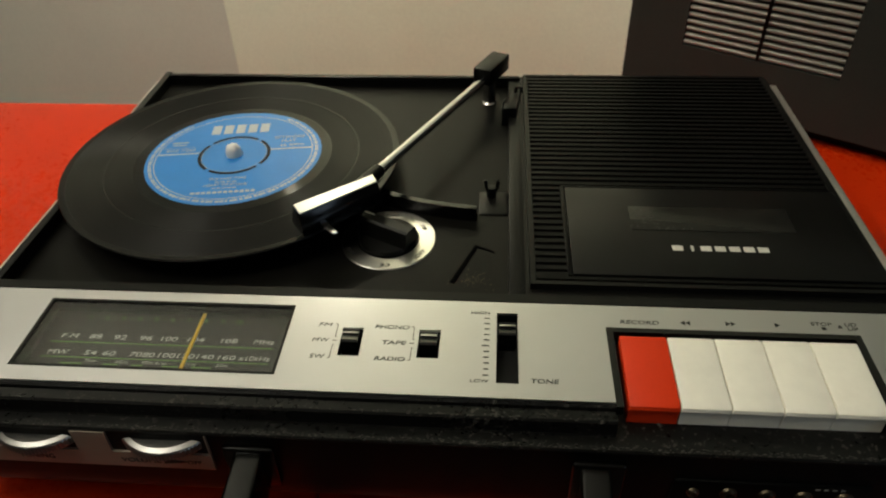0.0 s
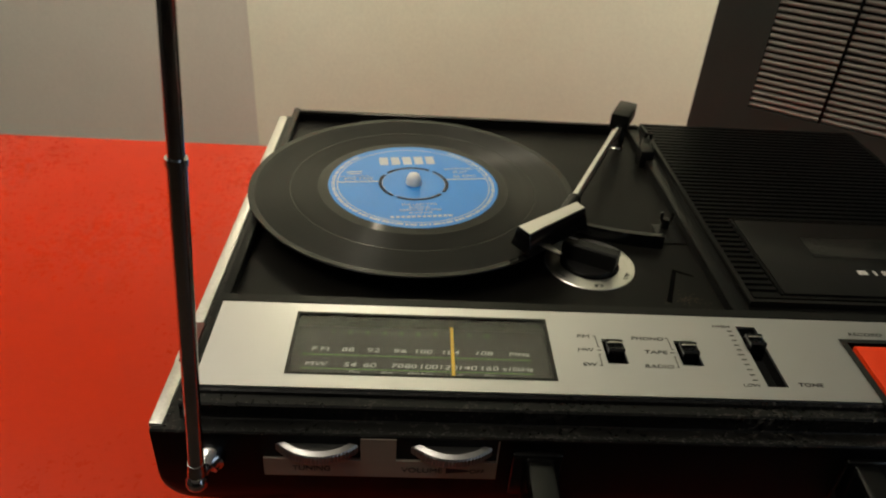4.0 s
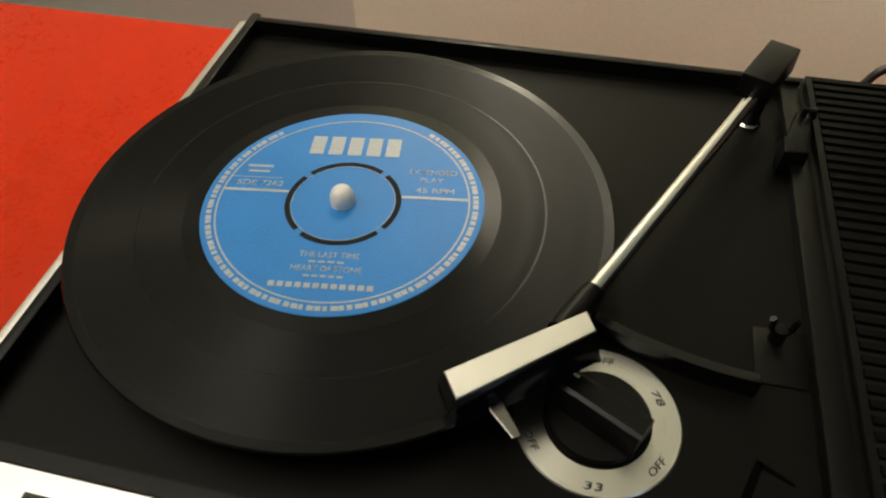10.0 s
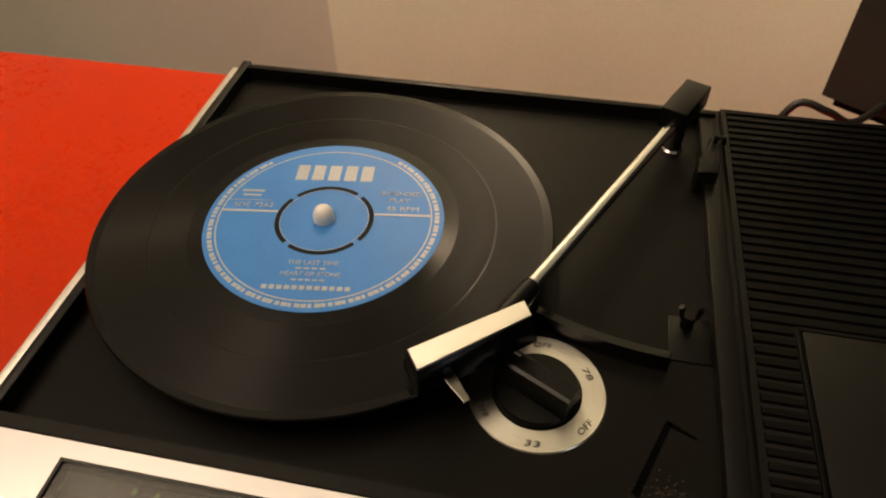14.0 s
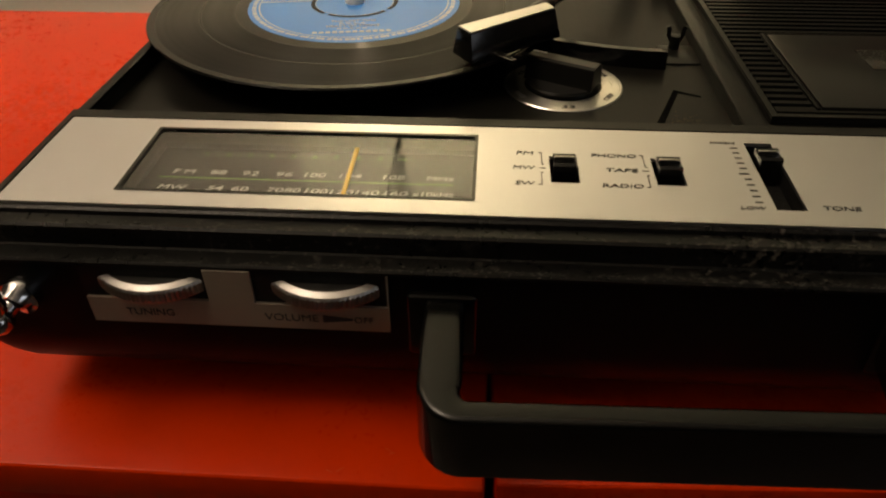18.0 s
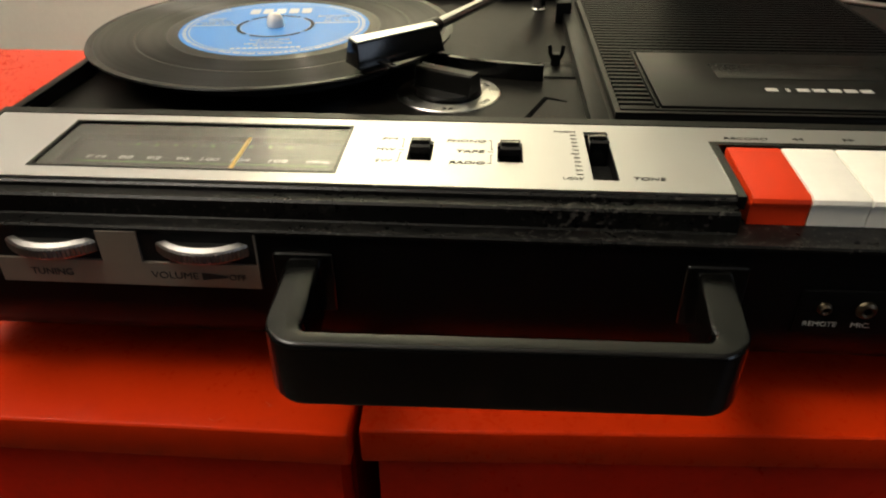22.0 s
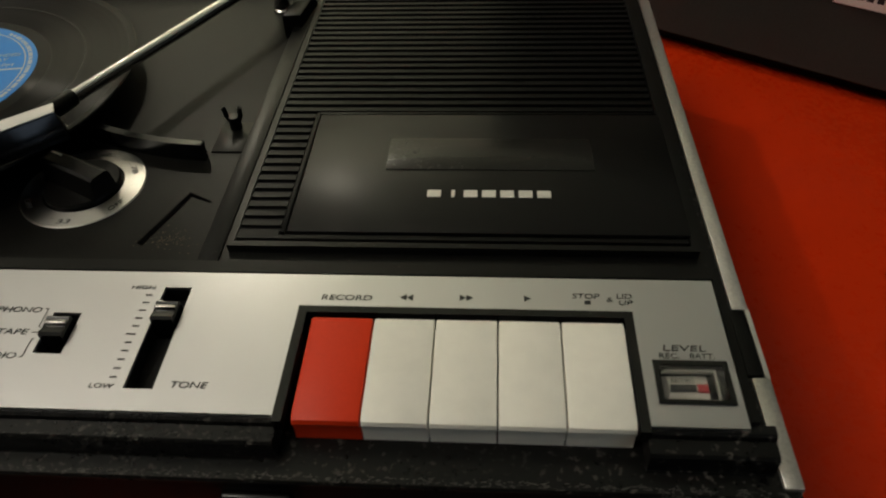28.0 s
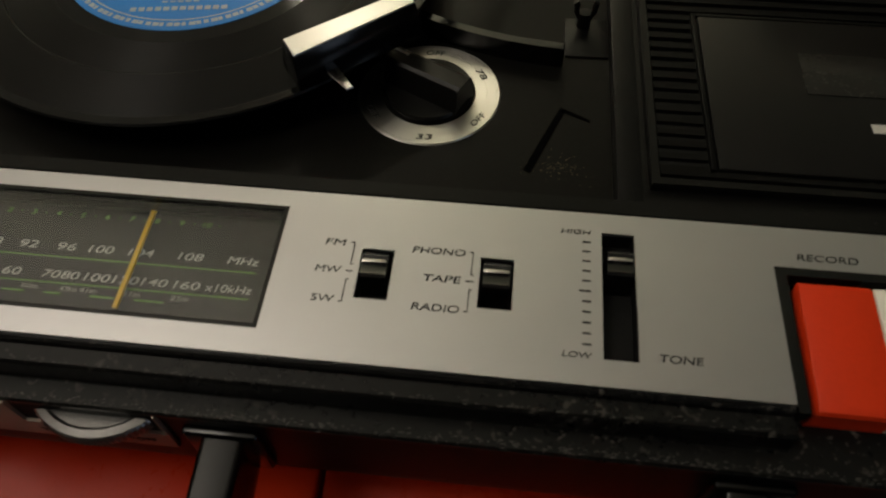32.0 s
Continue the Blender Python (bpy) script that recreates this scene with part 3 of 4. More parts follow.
for words, x0, x1, y, h in (("FM", 0.1181, 0.1236, 0.0250, 0.0020), ("MW", 0.1170, 0.1238, 0.0166, 0.0020), ("SW", 0.1176, 0.1236, 0.0080, 0.0020),
                            ("PHONO", 0.1414, 0.1553, 0.0247, 0.0020), ("TAPE", 0.1452, 0.1549, 0.0164, 0.0020), ("RADIO", 0.1432, 0.1552, 0.0079, 0.0020),
                            ("HIGH", 0.1799, 0.1877, 0.0347, 0.0014), ("LOW", 0.1807, 0.1878, -0.0011, 0.0015), ("TONE", 0.2037, 0.2140, -0.0004, 0.0020),
                            ("RECORD", 0.2402, 0.2556, 0.0318, 0.0020), ("STOP", 0.3155, 0.3236, 0.0341, 0.0018), ("LID", 0.3285, 0.3331, 0.0343, 0.0018), ("UP", 0.3290, 0.3331, 0.0318, 0.0018),
                            ("&", 0.3255, 0.3273, 0.0329, 0.0018), ("LEVEL", 0.3392, 0.3510, 0.0157, 0.0020), ("REC.", 0.3377, 0.3433, 0.0132, 0.0017), ("BATT.", 0.3461, 0.3528, 0.0133, 0.0017)):
    print_on(words, x0, x1, y, h, INK, panel)


def bracket_lines(x, y0, y1, up):
    xa = x
    strip_on(xa, xa + 0.0003, y0, y1, INK, panel)
    strip_on(xa - 0.0008, xa, (y1 if up else y0) - 0.00015, (y1 if up else y0) + 0.00015, INK, panel)
    strip_on(xa, xa + 0.0008, (y0 if up else y1) - 0.00015, (y0 if up else y1) + 0.00015, INK, panel)


bracket_lines(0.1258, 0.0196, 0.0263, True), bracket_lines(0.1254, 0.0084, 0.0150, False)
bracket_lines(0.1571, 0.0193, 0.0262, True), bracket_lines(0.1570, 0.0085, 0.0148, False)
strip_on(0.1250, 0.1268, 0.0173, 0.0176, INK, panel), strip_on(0.1560, 0.1580, 0.0171, 0.0174, INK, panel)
for i in range(11):
    y = 0.0323 - i * 0.00298
    long = i == 5
    strip_on(0.1847 if long else 0.1855, 0.1876, y - 0.00024, y + 0.00024, INK, panel)


def triangle_on(x, y, w, h):
    part("symbol", shear(moved(prism([(0, -h), (w, 0), (0, h)], 0.00004, 0.00016), pose(x, y, 0))), INK, panel, smooth=False)


for x in (0.2660, 0.2680):
    triangle_on(x, 0.0332, -0.0020, 0.0012)
for x in (0.2820, 0.2840):
    triangle_on(x, 0.0335, 0.0020, 0.0012)
triangle_on(0.3012, 0.0336, 0.0021, 0.0012)
strip_on(0.3190, 0.3208, 0.0318, 0.0332, INK, panel, name="symbol")

# tuning dial
dial = part("tuning_dial", shear(box(-0.0200, 0.1190, -0.0040, 0.0460, -0.0098, -0.0090)), DIAL, player, "dark tuning dial behind a clear window", smooth=False)
frame_d = shear(plate_with_holes(WIN[0] - 0.0004, WIN[1] + 0.0004, WIN[2] - 0.0004, WIN[3] + 0.0004, -0.0056, 0.0002, [(WIN[0] + 0.0007, WIN[1] - 0.0007, WIN[2] + 0.0007, WIN[3] - 0.0007)]))
part("dial_frame", frame_d, BLACK_GLOSS, dial, smooth=False)
pane = part("dial_window", shear(box(WIN[0] + 0.0006, WIN[1] - 0.0006, WIN[2] + 0.0006, WIN[3] - 0.0006, -0.0011, -0.0004)), GLASS, dial, "clear plastic dial window", smooth=False)
pane.visible_shadow = False
DL = -0.0089


def under(x, y):
    """From a place on the window to the scale lying well below it."""
    return 1.025 * x - 0.0056, 1.05 * y + 0.0077


def dial_mark(name, x0, x1, y0, y1):
    (a, c), (b, d) = under(x0, y0), under(x1, y1)
    part(name, shear(box(a, b, c, d, DL, DL + 0.0001)), INK_GREEN, dial, smooth=False)


def dial_word(words, x, y, h, material=INK_WHITE, w=None):
    b = text_mesh(words, h * 1.05, w * 1.03 if w else None, align="CENTER", slant=0.15)
    part("scale_lettering", shear(moved(b, pose(*under(x, y), DL))), material, dial, smooth=False)


for words, x, w in (("F M", 0.0155, 0.0072), ("88", 0.0267, 0.0052), ("92", 0.0371, 0.0052), ("96", 0.0480, 0.0052), ("100", 0.0578, 0.0070), ("104", 0.0690, 0.0070), ("108", 0.0829, 0.0070), ("MHz", 0.0975, 0.0086)):
    dial_word(words, x, 0.0134, 0.0023, w=w)
for words, x, w in (("MW", 0.0148, 0.0090), ("54", 0.0282, 0.0052), ("60", 0.0361, 0.0052), ("70", 0.0472, 0.0050), ("80", 0.0525, 0.0050), ("100", 0.0599, 0.0072), ("120", 0.0678, 0.0072), ("140", 0.0757, 0.0072), ("160", 0.0845, 0.0072), ("x10kHz", 0.0958, 0.0128)):
    dial_word(words, x, 0.0048, 0.0023, w=w)
for words, x in (("75m", 0.0300), ("60m", 0.0430), ("49m", 0.0535), ("41m", 0.0590), ("31m", 0.0708), ("25m", 0.0838)):
    dial_word(words, x, 0.0012, 0.0015, INK_DIM, 0.0048)
for i in range(20):
    x = 0.0195 + i * 0.0036
    if i % 2 == 0:
        dial_word(str(i // 2 + 1), x, 0.0242, 0.0015, INK_GREEN)
    else:
        dial_mark("scale_mark", x - 0.0002, x + 0.0002, 0.0247, 0.0251)
for y in (0.0112, 0.0034):
    dial_mark("scale_line", 0.0085, 0.1018, y - 0.00014, y + 0.00014)
for x0, x1 in ((0.018, 0.027), (0.036, 0.042), (0.0475, 0.052), (0.060, 0.0665), (0.072, 0.0800)):
    dial_mark("scale_bar", x0, x1, 0.0002, 0.0006)
needle = part("needle", shear(box(0.0648, 0.0662, 0.0040, 0.0372, -0.0068, -0.0058, 0.0003)), YELLOW, dial, "yellow tuning needle")


def slide_switch(name, slot, y_knob, label):
    x0, x1, y0, y1 = slot
    root = part(name, shear(box(x0 - 0.0008, x1 + 0.0008, y0 - 0.0008, y1 + 0.0008, -0.0075, -0.0062)), DARK, player, label, smooth=False)
    w = [(-0.0042, 0.0), (-0.0036, 0.0062), (-0.0026, 0.0070), (0.0026, 0.0070), (0.0036, 0.0062), (0.0042, 0.0)]
    b = sweep([(y_knob - 0.0040, -0.006), (y_knob - 0.0036, 0.0026), (y_knob - 0.0028, 0.0032), (y_knob - 0.0010, 0.0026), (y_knob + 0.0010, 0.0026), (y_knob + 0.0028, 0.0032), (y_knob + 0.0036, 0.0026), (y_knob + 0.0040, -0.006)], x0 + 0.0009, x1 - 0.0009)
    part("slider", shear(b), BLACK_GLOSS, root)
    part("slider_cap", shear(box(x0 + 0.0011, x1 - 0.0011, y_knob + 0.0004, y_knob + 0.0014, 0.0024, 0.0036, 0.0003)), STEEL, root, "bright metal strip on the slider")
    return root


slide_switch("band_switch", SW1, 0.0181, "black slide switch for the wave band")
slide_switch("source_switch", SW2, 0.0179, "black slide switch for phono, tape and radio")
slide_switch("tone_slider", TONE, 0.0245, "black tone slider set near high")


# cassette keys
def key(x0, x1, material, label):
    prof = [(0.0250, 0.0), (0.0250, 0.0100), (0.0240, 0.0108), (-0.0072, 0.0094), (-0.0088, 0.0086), (-0.0092, 0.0072), (-0.0090, 0.0062), (-0.0084, 0.0058), (-0.0084, -0.0009), (-0.0060, -0.0010)]
    b = sweep([(y, z + 0.0755) for y, z in prof], x0 + 0.00022, x1 - 0.00022)
    side = [e for e in b.edges if abs(e.verts[0].co.x - e.verts[1].co.x) < 1e-6 and max(e.verts[0].co.z, e.verts[1].co.z) > 0.083]
    bmesh.ops.bevel(b, geom=side, offset=0.0005, segments=2, profile=0.5, affect="EDGES")
    return part("key", b, material, player, label)


KEY_X = [0.2386, 0.2572, 0.2753, 0.2935, 0.3115, 0.3296]
for i in range(5):
    key(KEY_X[i], KEY_X[i + 1], WHITE_KEY if i else RED_KEY, "ivory cassette key, slightly yellowed" if i else "red record key")

# level meter
meter = part("level_meter", shear(box(LVL[0] - 0.0008, LVL[1] + 0.0008, LVL[2] - 0.0008, LVL[3] + 0.0008, -0.0072, -0.0062)), DARK, player, "small level meter in a black frame", smooth=False)
part("meter_frame", shear(plate_with_holes(LVL[0] - 0.0003, LVL[1] + 0.0003, LVL[2] - 0.0003, LVL[3] + 0.0003, -0.006, 0.0005, [(LVL[0] + 0.0012, LVL[1] - 0.0012, LVL[2] + 0.0010, LVL[3] - 0.0012)])), BLACK_GLOSS, meter, smooth=False)
drum = sweep([(0.0055 + 0.0050 * math.cos(radians(a)), -0.0066 + 0.0046 * math.sin(radians(a))) for a in range(0, 181, 12)], LVL[0] + 0.0042, LVL[1] - 0.0056)
part("meter_scale", shear(drum), surface("meter_card", (0.50, 0.47, 0.41), 0.4, vary=0.06, bump=0.0), meter, "curved white meter scale")
part("meter_mark", shear(box(LVL[0] + 0.0043, LVL[0] + 0.0108, 0.0042, 0.0060, -0.0026, -0.0018)), INK, meter, smooth=False)
part("meter_mark", shear(box(LVL[0] + 0.0111, LVL[1] - 0.0057, 0.0040, 0.0061, -0.0026, -0.0018)), surface("meter_red", (0.30, 0.015, 0.02), 0.5), meter, smooth=False)
part("lettering", shear(moved(text_mesh("RECORD", 0.0013, 0.0056), pose(LVL[0] + 0.0048, 0.0066, -0.0021))), INK, meter, smooth=False)
for i in range(9):
    part("meter_tick", shear(box(LVL[0] + 0.0048 + i * 0.0010, LVL[0] + 0.0052 + i * 0.0010, 0.0012, 0.0022, -0.0040, -0.0033)), INK, meter, smooth=False)
# pale opaque strips paint the bright glints along the clear plastic's edges
for y in (0.0011, 0.0098):
    part("edge_glint", shear(box(LVL[0] + 0.0030, LVL[1] - 0.0035, y - 0.0002, y + 0.0002, -0.0030, -0.0010, 0.0001)), surface("pale_glint", (0.30, 0.29, 0.26), 0.2), meter)
part("edge_glint", shear(box(LVL[1] - 0.0036, LVL[1] - 0.0031, 0.0010, 0.0100, -0.0030, -0.0010, 0.0001)), surface("pale_glint", (0.30, 0.29, 0.26), 0.2), meter)
mglass = part("meter_window", shear(box(LVL[0] + 0.001, LVL[1] - 0.001, LVL[2] + 0.0008, LVL[3] - 0.001, -0.0004, 0.0004, 0.0003)), GLASS, meter, "clear meter window")
mglass.visible_shadow = False

# ---- cassette lid ----
LX0, LX1, LY0, LY1, LZ = 0.2045, 0.3568, 0.0538, 0.2585, 0.0852
lid = part("cassette_lid", box(LX0, LX1, LY0, LY1, 0.0825, LZ, 0.0008), BLACK, player, "black ribbed cassette cover with a smooth door")
part("lid_border", plate_with_holes(LX0 + 0.0002, LX1 - 0.0002, LY0 + 0.0002, LY1 - 0.0002, LZ - 0.0002, LZ + 0.0010, [(LX0 + 0.0024, LX1 - 0.0024, LY0 + 0.0024, LY1 - 0.0014)]), BLACK, lid, smooth=False)
DX0, DX1, DY0, DY1 = 0.2234, 0.3552, 0.0605, 0.1278
PITCH = 0.0048
n_back = int((LY1 - 0.003 - DY1 - 0.002) / PITCH)
rib_prof = [(-0.0015, 0.0), (-0.0012, 0.0011), (0.0012, 0.0011), (0.0015, 0.0)]
long_rib = sweep([(y, z + LZ) for y, z in rib_prof], LX0 + 0.0028, LX1 - 0.0028)
short_rib = sweep([(y, z + LZ) for y, z in rib_prof], LX0 + 0.0028, DX0 - 0.0024)
first = part("rib", long_rib, RIB, lid)
first.location.y = DY1 + 0.0042
for i in range(1, n_back + 1):
    r = new("rib", first.data)
    r.parent, r.location = lid, (0, DY1 + 0.0042 + i * PITCH, 0)
first = part("rib", short_rib, RIB, lid)
first.location.y = DY0 - 0.0004
for i in range(1, 15):
    r = new("rib", first.data)
    r.parent, r.location = lid, (0, DY0 - 0.0004 + i * PITCH, 0)
for y in (0.0583,):
    part("front_rib", sweep([(yy * 0.7 + y, z + LZ) for yy, z in rib_prof], LX0 + 0.0028, LX1 - 0.0028), RIB, lid)
part("door_rail", box(DX0 - 0.0020, DX0 - 0.0004, DY0 - 0.0004, DY1 + 0.0016, LZ, LZ + 0.0014, 0.0003), RIB, lid)
part("door_rail", box(DX0 - 0.0020, LX1 - 0.0026, DY1 + 0.0004, DY1 + 0.0018, LZ, LZ + 0.0014, 0.0003), RIB, lid)
door = part("cassette_door", box(DX0, DX1, DY0, DY1, LZ + 0.0001, LZ + 0.0016, 0.0006), surface("satin_black_door", (0.0044, 0.0042, 0.0038), 0.32, vary=0.15, spec=0.19, bump=0.0, dust=0.0, fine=120, rough_vary=0.02), lid, "smooth satin black cassette door")
part("door_window", box(0.2530, 0.3275, 0.0930, 0.1117, LZ + 0.0014, LZ + 0.0019, 0.0001), SMOKED, door, "smoked tape window")
# maker's mark as plain shapes, one a letter
w7 = (0.3131 - 0.2690) / 7
for i in range(7):
    x = 0.2690 + i * w7
    wide = 0.0012 if i == 1 else w7 - 0.0016
    xo = x + (0.0020 if i == 1 else 0)
    part("mark", box(xo, xo + wide, 0.0782, 0.0818, LZ + 0.0016, LZ + 0.0018, 0.0), INK_SILVER, door, smooth=False)

# ---- speed selector ----
SX, SY = 0.1376, 0.0919
ring = part("speed_ring", lathe([(0.0150, Z_DECK), (0.0150, Z_DECK + 0.0004), (0.0226, Z_DECK + 0.0004), (0.0230, Z_DECK)], (0, 0, 0), 96), ALU_RING, player, "turned aluminium speed dial")
ring.location = (SX, SY, 0)
for words, ang in (("33", -88), ("OFF", -33), ("78", 31), ("OFF", 90), ("45", 150), ("OFF", 212)):
    b = text_mesh(words, 0.0021, 0.0050 if len(words) == 2 else 0.0064, align="CENTER", slant=0.1)
    a = radians(ang)
    turn = ang + 90 if ang < 0 or ang > 180 else ang - 90
    rad = 0.0208 if (ang < 0 or ang > 180) else 0.0178
    part("lettering", moved(b, pose(rad * math.cos(a), rad * math.sin(a), Z_DECK + 0.00044, 0, 0, turn)), INK, ring, smooth=False)
knob = part("speed_knob", lathe([(0.0142, Z_DECK), (0.0142, Z_DECK + 0.0018), (0.0136, Z_DECK + 0.0026), (0.0, Z_DECK + 0.0026)], (0, 0, 0), 64), BLACK, player, "black speed knob with a bar grip")
knob.location = (SX, SY, 0)
bar = sweep([(-0.0060, 0.0020), (-0.0050, 0.0038), (-0.0044, 0.0088), (-0.0038, 0.0100), (-0.0026, 0.0106), (0.0026, 0.0106), (0.0038, 0.0100), (0.0044, 0.0088), (0.0050, 0.0038), (0.0060, 0.0020)], -0.0144, 0.0134)
part("grip", moved(bar, pose(0, 0, Z_DECK, 0, 0, -27)), BLACK, knob)
part("pointer", moved(box(-0.0142, -0.0085, 0.0014, 0.0022, Z_DECK + 0.0105, Z_DECK + 0.0108), pose(0, 0, 0, 0, 0, -27)), INK_WHITE, knob, "white pointer line", smooth=False)

# small recess near the lid: flat black strips paint its walls' shade
RECESS_SHADE = surface("recess_wall_shade", (0.0012, 0.0011, 0.0012), 0.8, vary=0.2, spec=0.02, bump=0.0)
part("recess_shade_strip", moved(prism([(-0.0012, 0.0), (0.0013, -0.0004), (0.0011, 0.0287), (-0.0010, 0.0292)], Z_DECK, Z_DECK + 0.0002), pose(0.1702, 0.0616, 0, 0, 0, -21)), RECESS_SHADE, player)
part("recess_shade_strip", moved(prism([(0.0, -0.0008), (0.0095, -0.0003), (0.0095, 0.0006), (0.0, 0.0009)], Z_DECK, Z_DECK + 0.0002), pose(0.1803, 0.0878, 0, 0, 0, -26)), RECESS_SHADE, player)

random.seed(9)
dust = bmesh.new()
for k in range(110):
    x, y, n = random.gauss(0.1790, 0.0046), random.gauss(0.0640, 0.0022), random.uniform(0.00005, 0.00020)
    merged(dust, moved(prism([(-n, -n * 0.6), (n, -n), (n * 0.8, n), (-n * 0.5, n * 0.7)], Z_DECK - 0.0001, Z_DECK + 0.00008), pose(x, y, 0, 0, 0, random.uniform(0, 90))))
part("dust", dust, surface("tan_dust", (0.12, 0.095, 0.06), 0.9, vary=0.3, spec=0.1, bump=0.0), player, "tan dust and crumbs in the small recess", smooth=False)
# ---- arm rest and hinge bracket ----
rest = part("arm_rest", box(0.1806, 0.1954, 0.1132, 0.1330, Z_DECK, Z_DECK + 0.0007, 0.0003), BLACK, player, "small black forked arm rest")
part("post", lathe([(0.0024, Z_DECK), (0.0022, Z_DECK + 0.0055), (0.0, Z_DECK + 0.0058)], (0.1868, 0.1290, 0.001), 20), BLACK, rest)
for dx in (-0.0030, 0.0030):
    part("prong", tube([(0.1868 + dx * 0.5, 0.1290, Z_DECK + 0.004), (0.1868 + dx, 0.1290, Z_DECK + 0.007), (0.1868 + dx, 0.1290, Z_DECK + 0.0092), (0.1868 + dx * 1.2, 0.1290, Z_DECK + 0.0105)], 0.0010, 8), BLACK, rest)
hinge = part("arm_bracket", prism([(0.1915, 0.2040), (0.2000, 0.2050), (0.2030, 0.2280), (0.1975, 0.2290), (0.1965, 0.2200), (0.1918, 0.2130)], Z_DECK, 0.0900, 0.0010), BLACK, player, "black moulded bracket beside the arm pivot")
part("hook", tube([(0.1995, 0.2260, 0.0885), (0.2000, 0.2265, 0.0925), (0.2030, 0.2270, 0.0925), (0.2035, 0.2272, 0.0890)], 0.0012, 8), BLACK, hinge)

# ---- tone arm ----
arm = part("arm_post", lathe([(0.0046, Z_DECK), (0.0046, Z_DECK + 0.0010), (0.0038, Z_DECK + 0.0018), (0.0038, 0.0980), (0.0, 0.0985)], (0.1835, 0.2330, 0), 32), STEEL, player, "pivot post of the tone arm")
A0, A1 = Vector((0.1790, 0.2210, 0.0992)), Vector((0.1290, 0.1140, 0.1010))
direct = (A1 - A0).normalized()
yaw = math.degrees(math.atan2(direct.y, direct.x))
part("pivot_block", moved(box(-0.0150, 0.0120, -0.0058, 0.0058, -0.0050, 0.0050, 0.0007), pose(0.1838, 0.2335, 0.1012, 0, 0, yaw)), BLACK, arm, "square black pivot block")
part("arm_tube", tube([A0 - direct * 0.004, A1 + direct * 0.001], 0.0026, 24), CHROME, arm, "bright chrome arm tube")
SH = pose(0.1156, 0.0916, 0, 0, 0, 40.0)
shell_pts = [(-0.0218, -0.0044), (0.0200, -0.0033), (0.0214, 0.0034), (-0.0210, 0.0044)]


def headshell_body():
    b = bmesh.new()
    low = [(-0.0228, -0.0069), (0.0210, -0.0064), (0.0228, 0.0064), (-0.0218, 0.0069)]
    hi = [b.verts.new((x, y, 0.1050)) for x, y in shell_pts]
    lo = [b.verts.new((x, y, 0.0945)) for x, y in low]
    b.faces.new(hi), b.faces.new(lo[::-1])
    for i in range(4):
        b.faces.new((lo[i], lo[(i + 1) % 4], hi[(i + 1) % 4], hi[i]))
    bmesh.ops.bevel(b, geom=list(b.edges), offset=0.0005, segments=2, profile=0.5, affect="EDGES")
    return moved(b, SH)


part("headshell", headshell_body(), BLACK_GLOSS, arm, "tapered black headshell")
part("headshell_plate", moved(prism([(x * 0.985, y * 0.93) for x, y in shell_pts], 0.1050, 0.1055, 0.0002), SH), ALU_PLATE, arm, "brushed aluminium plate on the headshell", smooth=False)
part("arm_collar", tube([A1 - direct * 0.005, A1 - direct * 0.0045, A1 + direct * 0.004, A1 + direct * 0.013], 0.0030, 20, radii=[0.0031, 0.0034, 0.0037, 0.0037]), BLACK, arm)
part("finger_lift", moved(prism([(-0.0136, -0.0050), (-0.0122, -0.0158), (-0.0098, -0.0160), (-0.0092, -0.0050)], 0.0958, 0.0968, 0.0003), SH), FINGER, arm, "flat grey metal finger lift")
part("cartridge", moved(box(-0.0190, -0.0060, -0.0042, 0.0042, 0.0918, 0.0950, 0.0005), SH), BLACK, arm)
part("stylus", moved(lathe([(0.0, 0.0), (0.0005, 0.0012), (0.0008, 0.0024)], (-0.0170, 0, 0.0902), 10), SH), STEEL, arm)

# ---- front controls ----
FY = -0.0208
FRONT_ALU = surface("front_aluminium", (0.38, 0.33, 0.27), 0.42, metal=0.65, vary=0.06, bump=0.0, stretch=(1, 8, 8))
kp = part("knob_plate", moved(plate_with_holes(-0.0066, 0.0826, 0.0518, 0.0727, 0.0, 0.0012, [(-0.02, 0.0302, 0.0612, 0.09), (0.0436, 0.0822, 0.0610, 0.09)]), Matrix(((1, 0, 0, 0), (0, 0, -1, FY), (0, 1, 0, 0), (0, 0, 0, 1)))), FRONT_ALU, player, "aluminium plate round the tuning and volume wheels", smooth=False)


def print_front(words, x0, x1, z, height, material, parent, y=FY - 0.00125, name="lettering"):
    b = text_mesh(words, height, x1 - x0)
    return part(name, moved(b, Matrix(((1, 0, 0, x0), (0, 0, -1, y), (0, 1, 0, z), (0, 0, 0, 1)))), material, parent, smooth=False)


print_front("TUNING", 0.0042, 0.0186, 0.0550, 0.0026, INK, kp)
print_front("VOLUME", 0.0458, 0.0616, 0.0550, 0.0026, INK, kp)
print_front("OFF", 0.0722, 0.0778, 0.0551, 0.0022, INK, kp)
part("wedge_mark", moved(prism([(0.0630, 0.0548), (0.0718, 0.0559), (0.0718, 0.0565), (0.0630, 0.0576)], 0, 0.0002), Matrix(((1, 0, 0, 0), (0, 0, -1, FY - 0.0012), (0, 1, 0, 0), (0, 0, 0, 1)))), INK, kp, smooth=False)


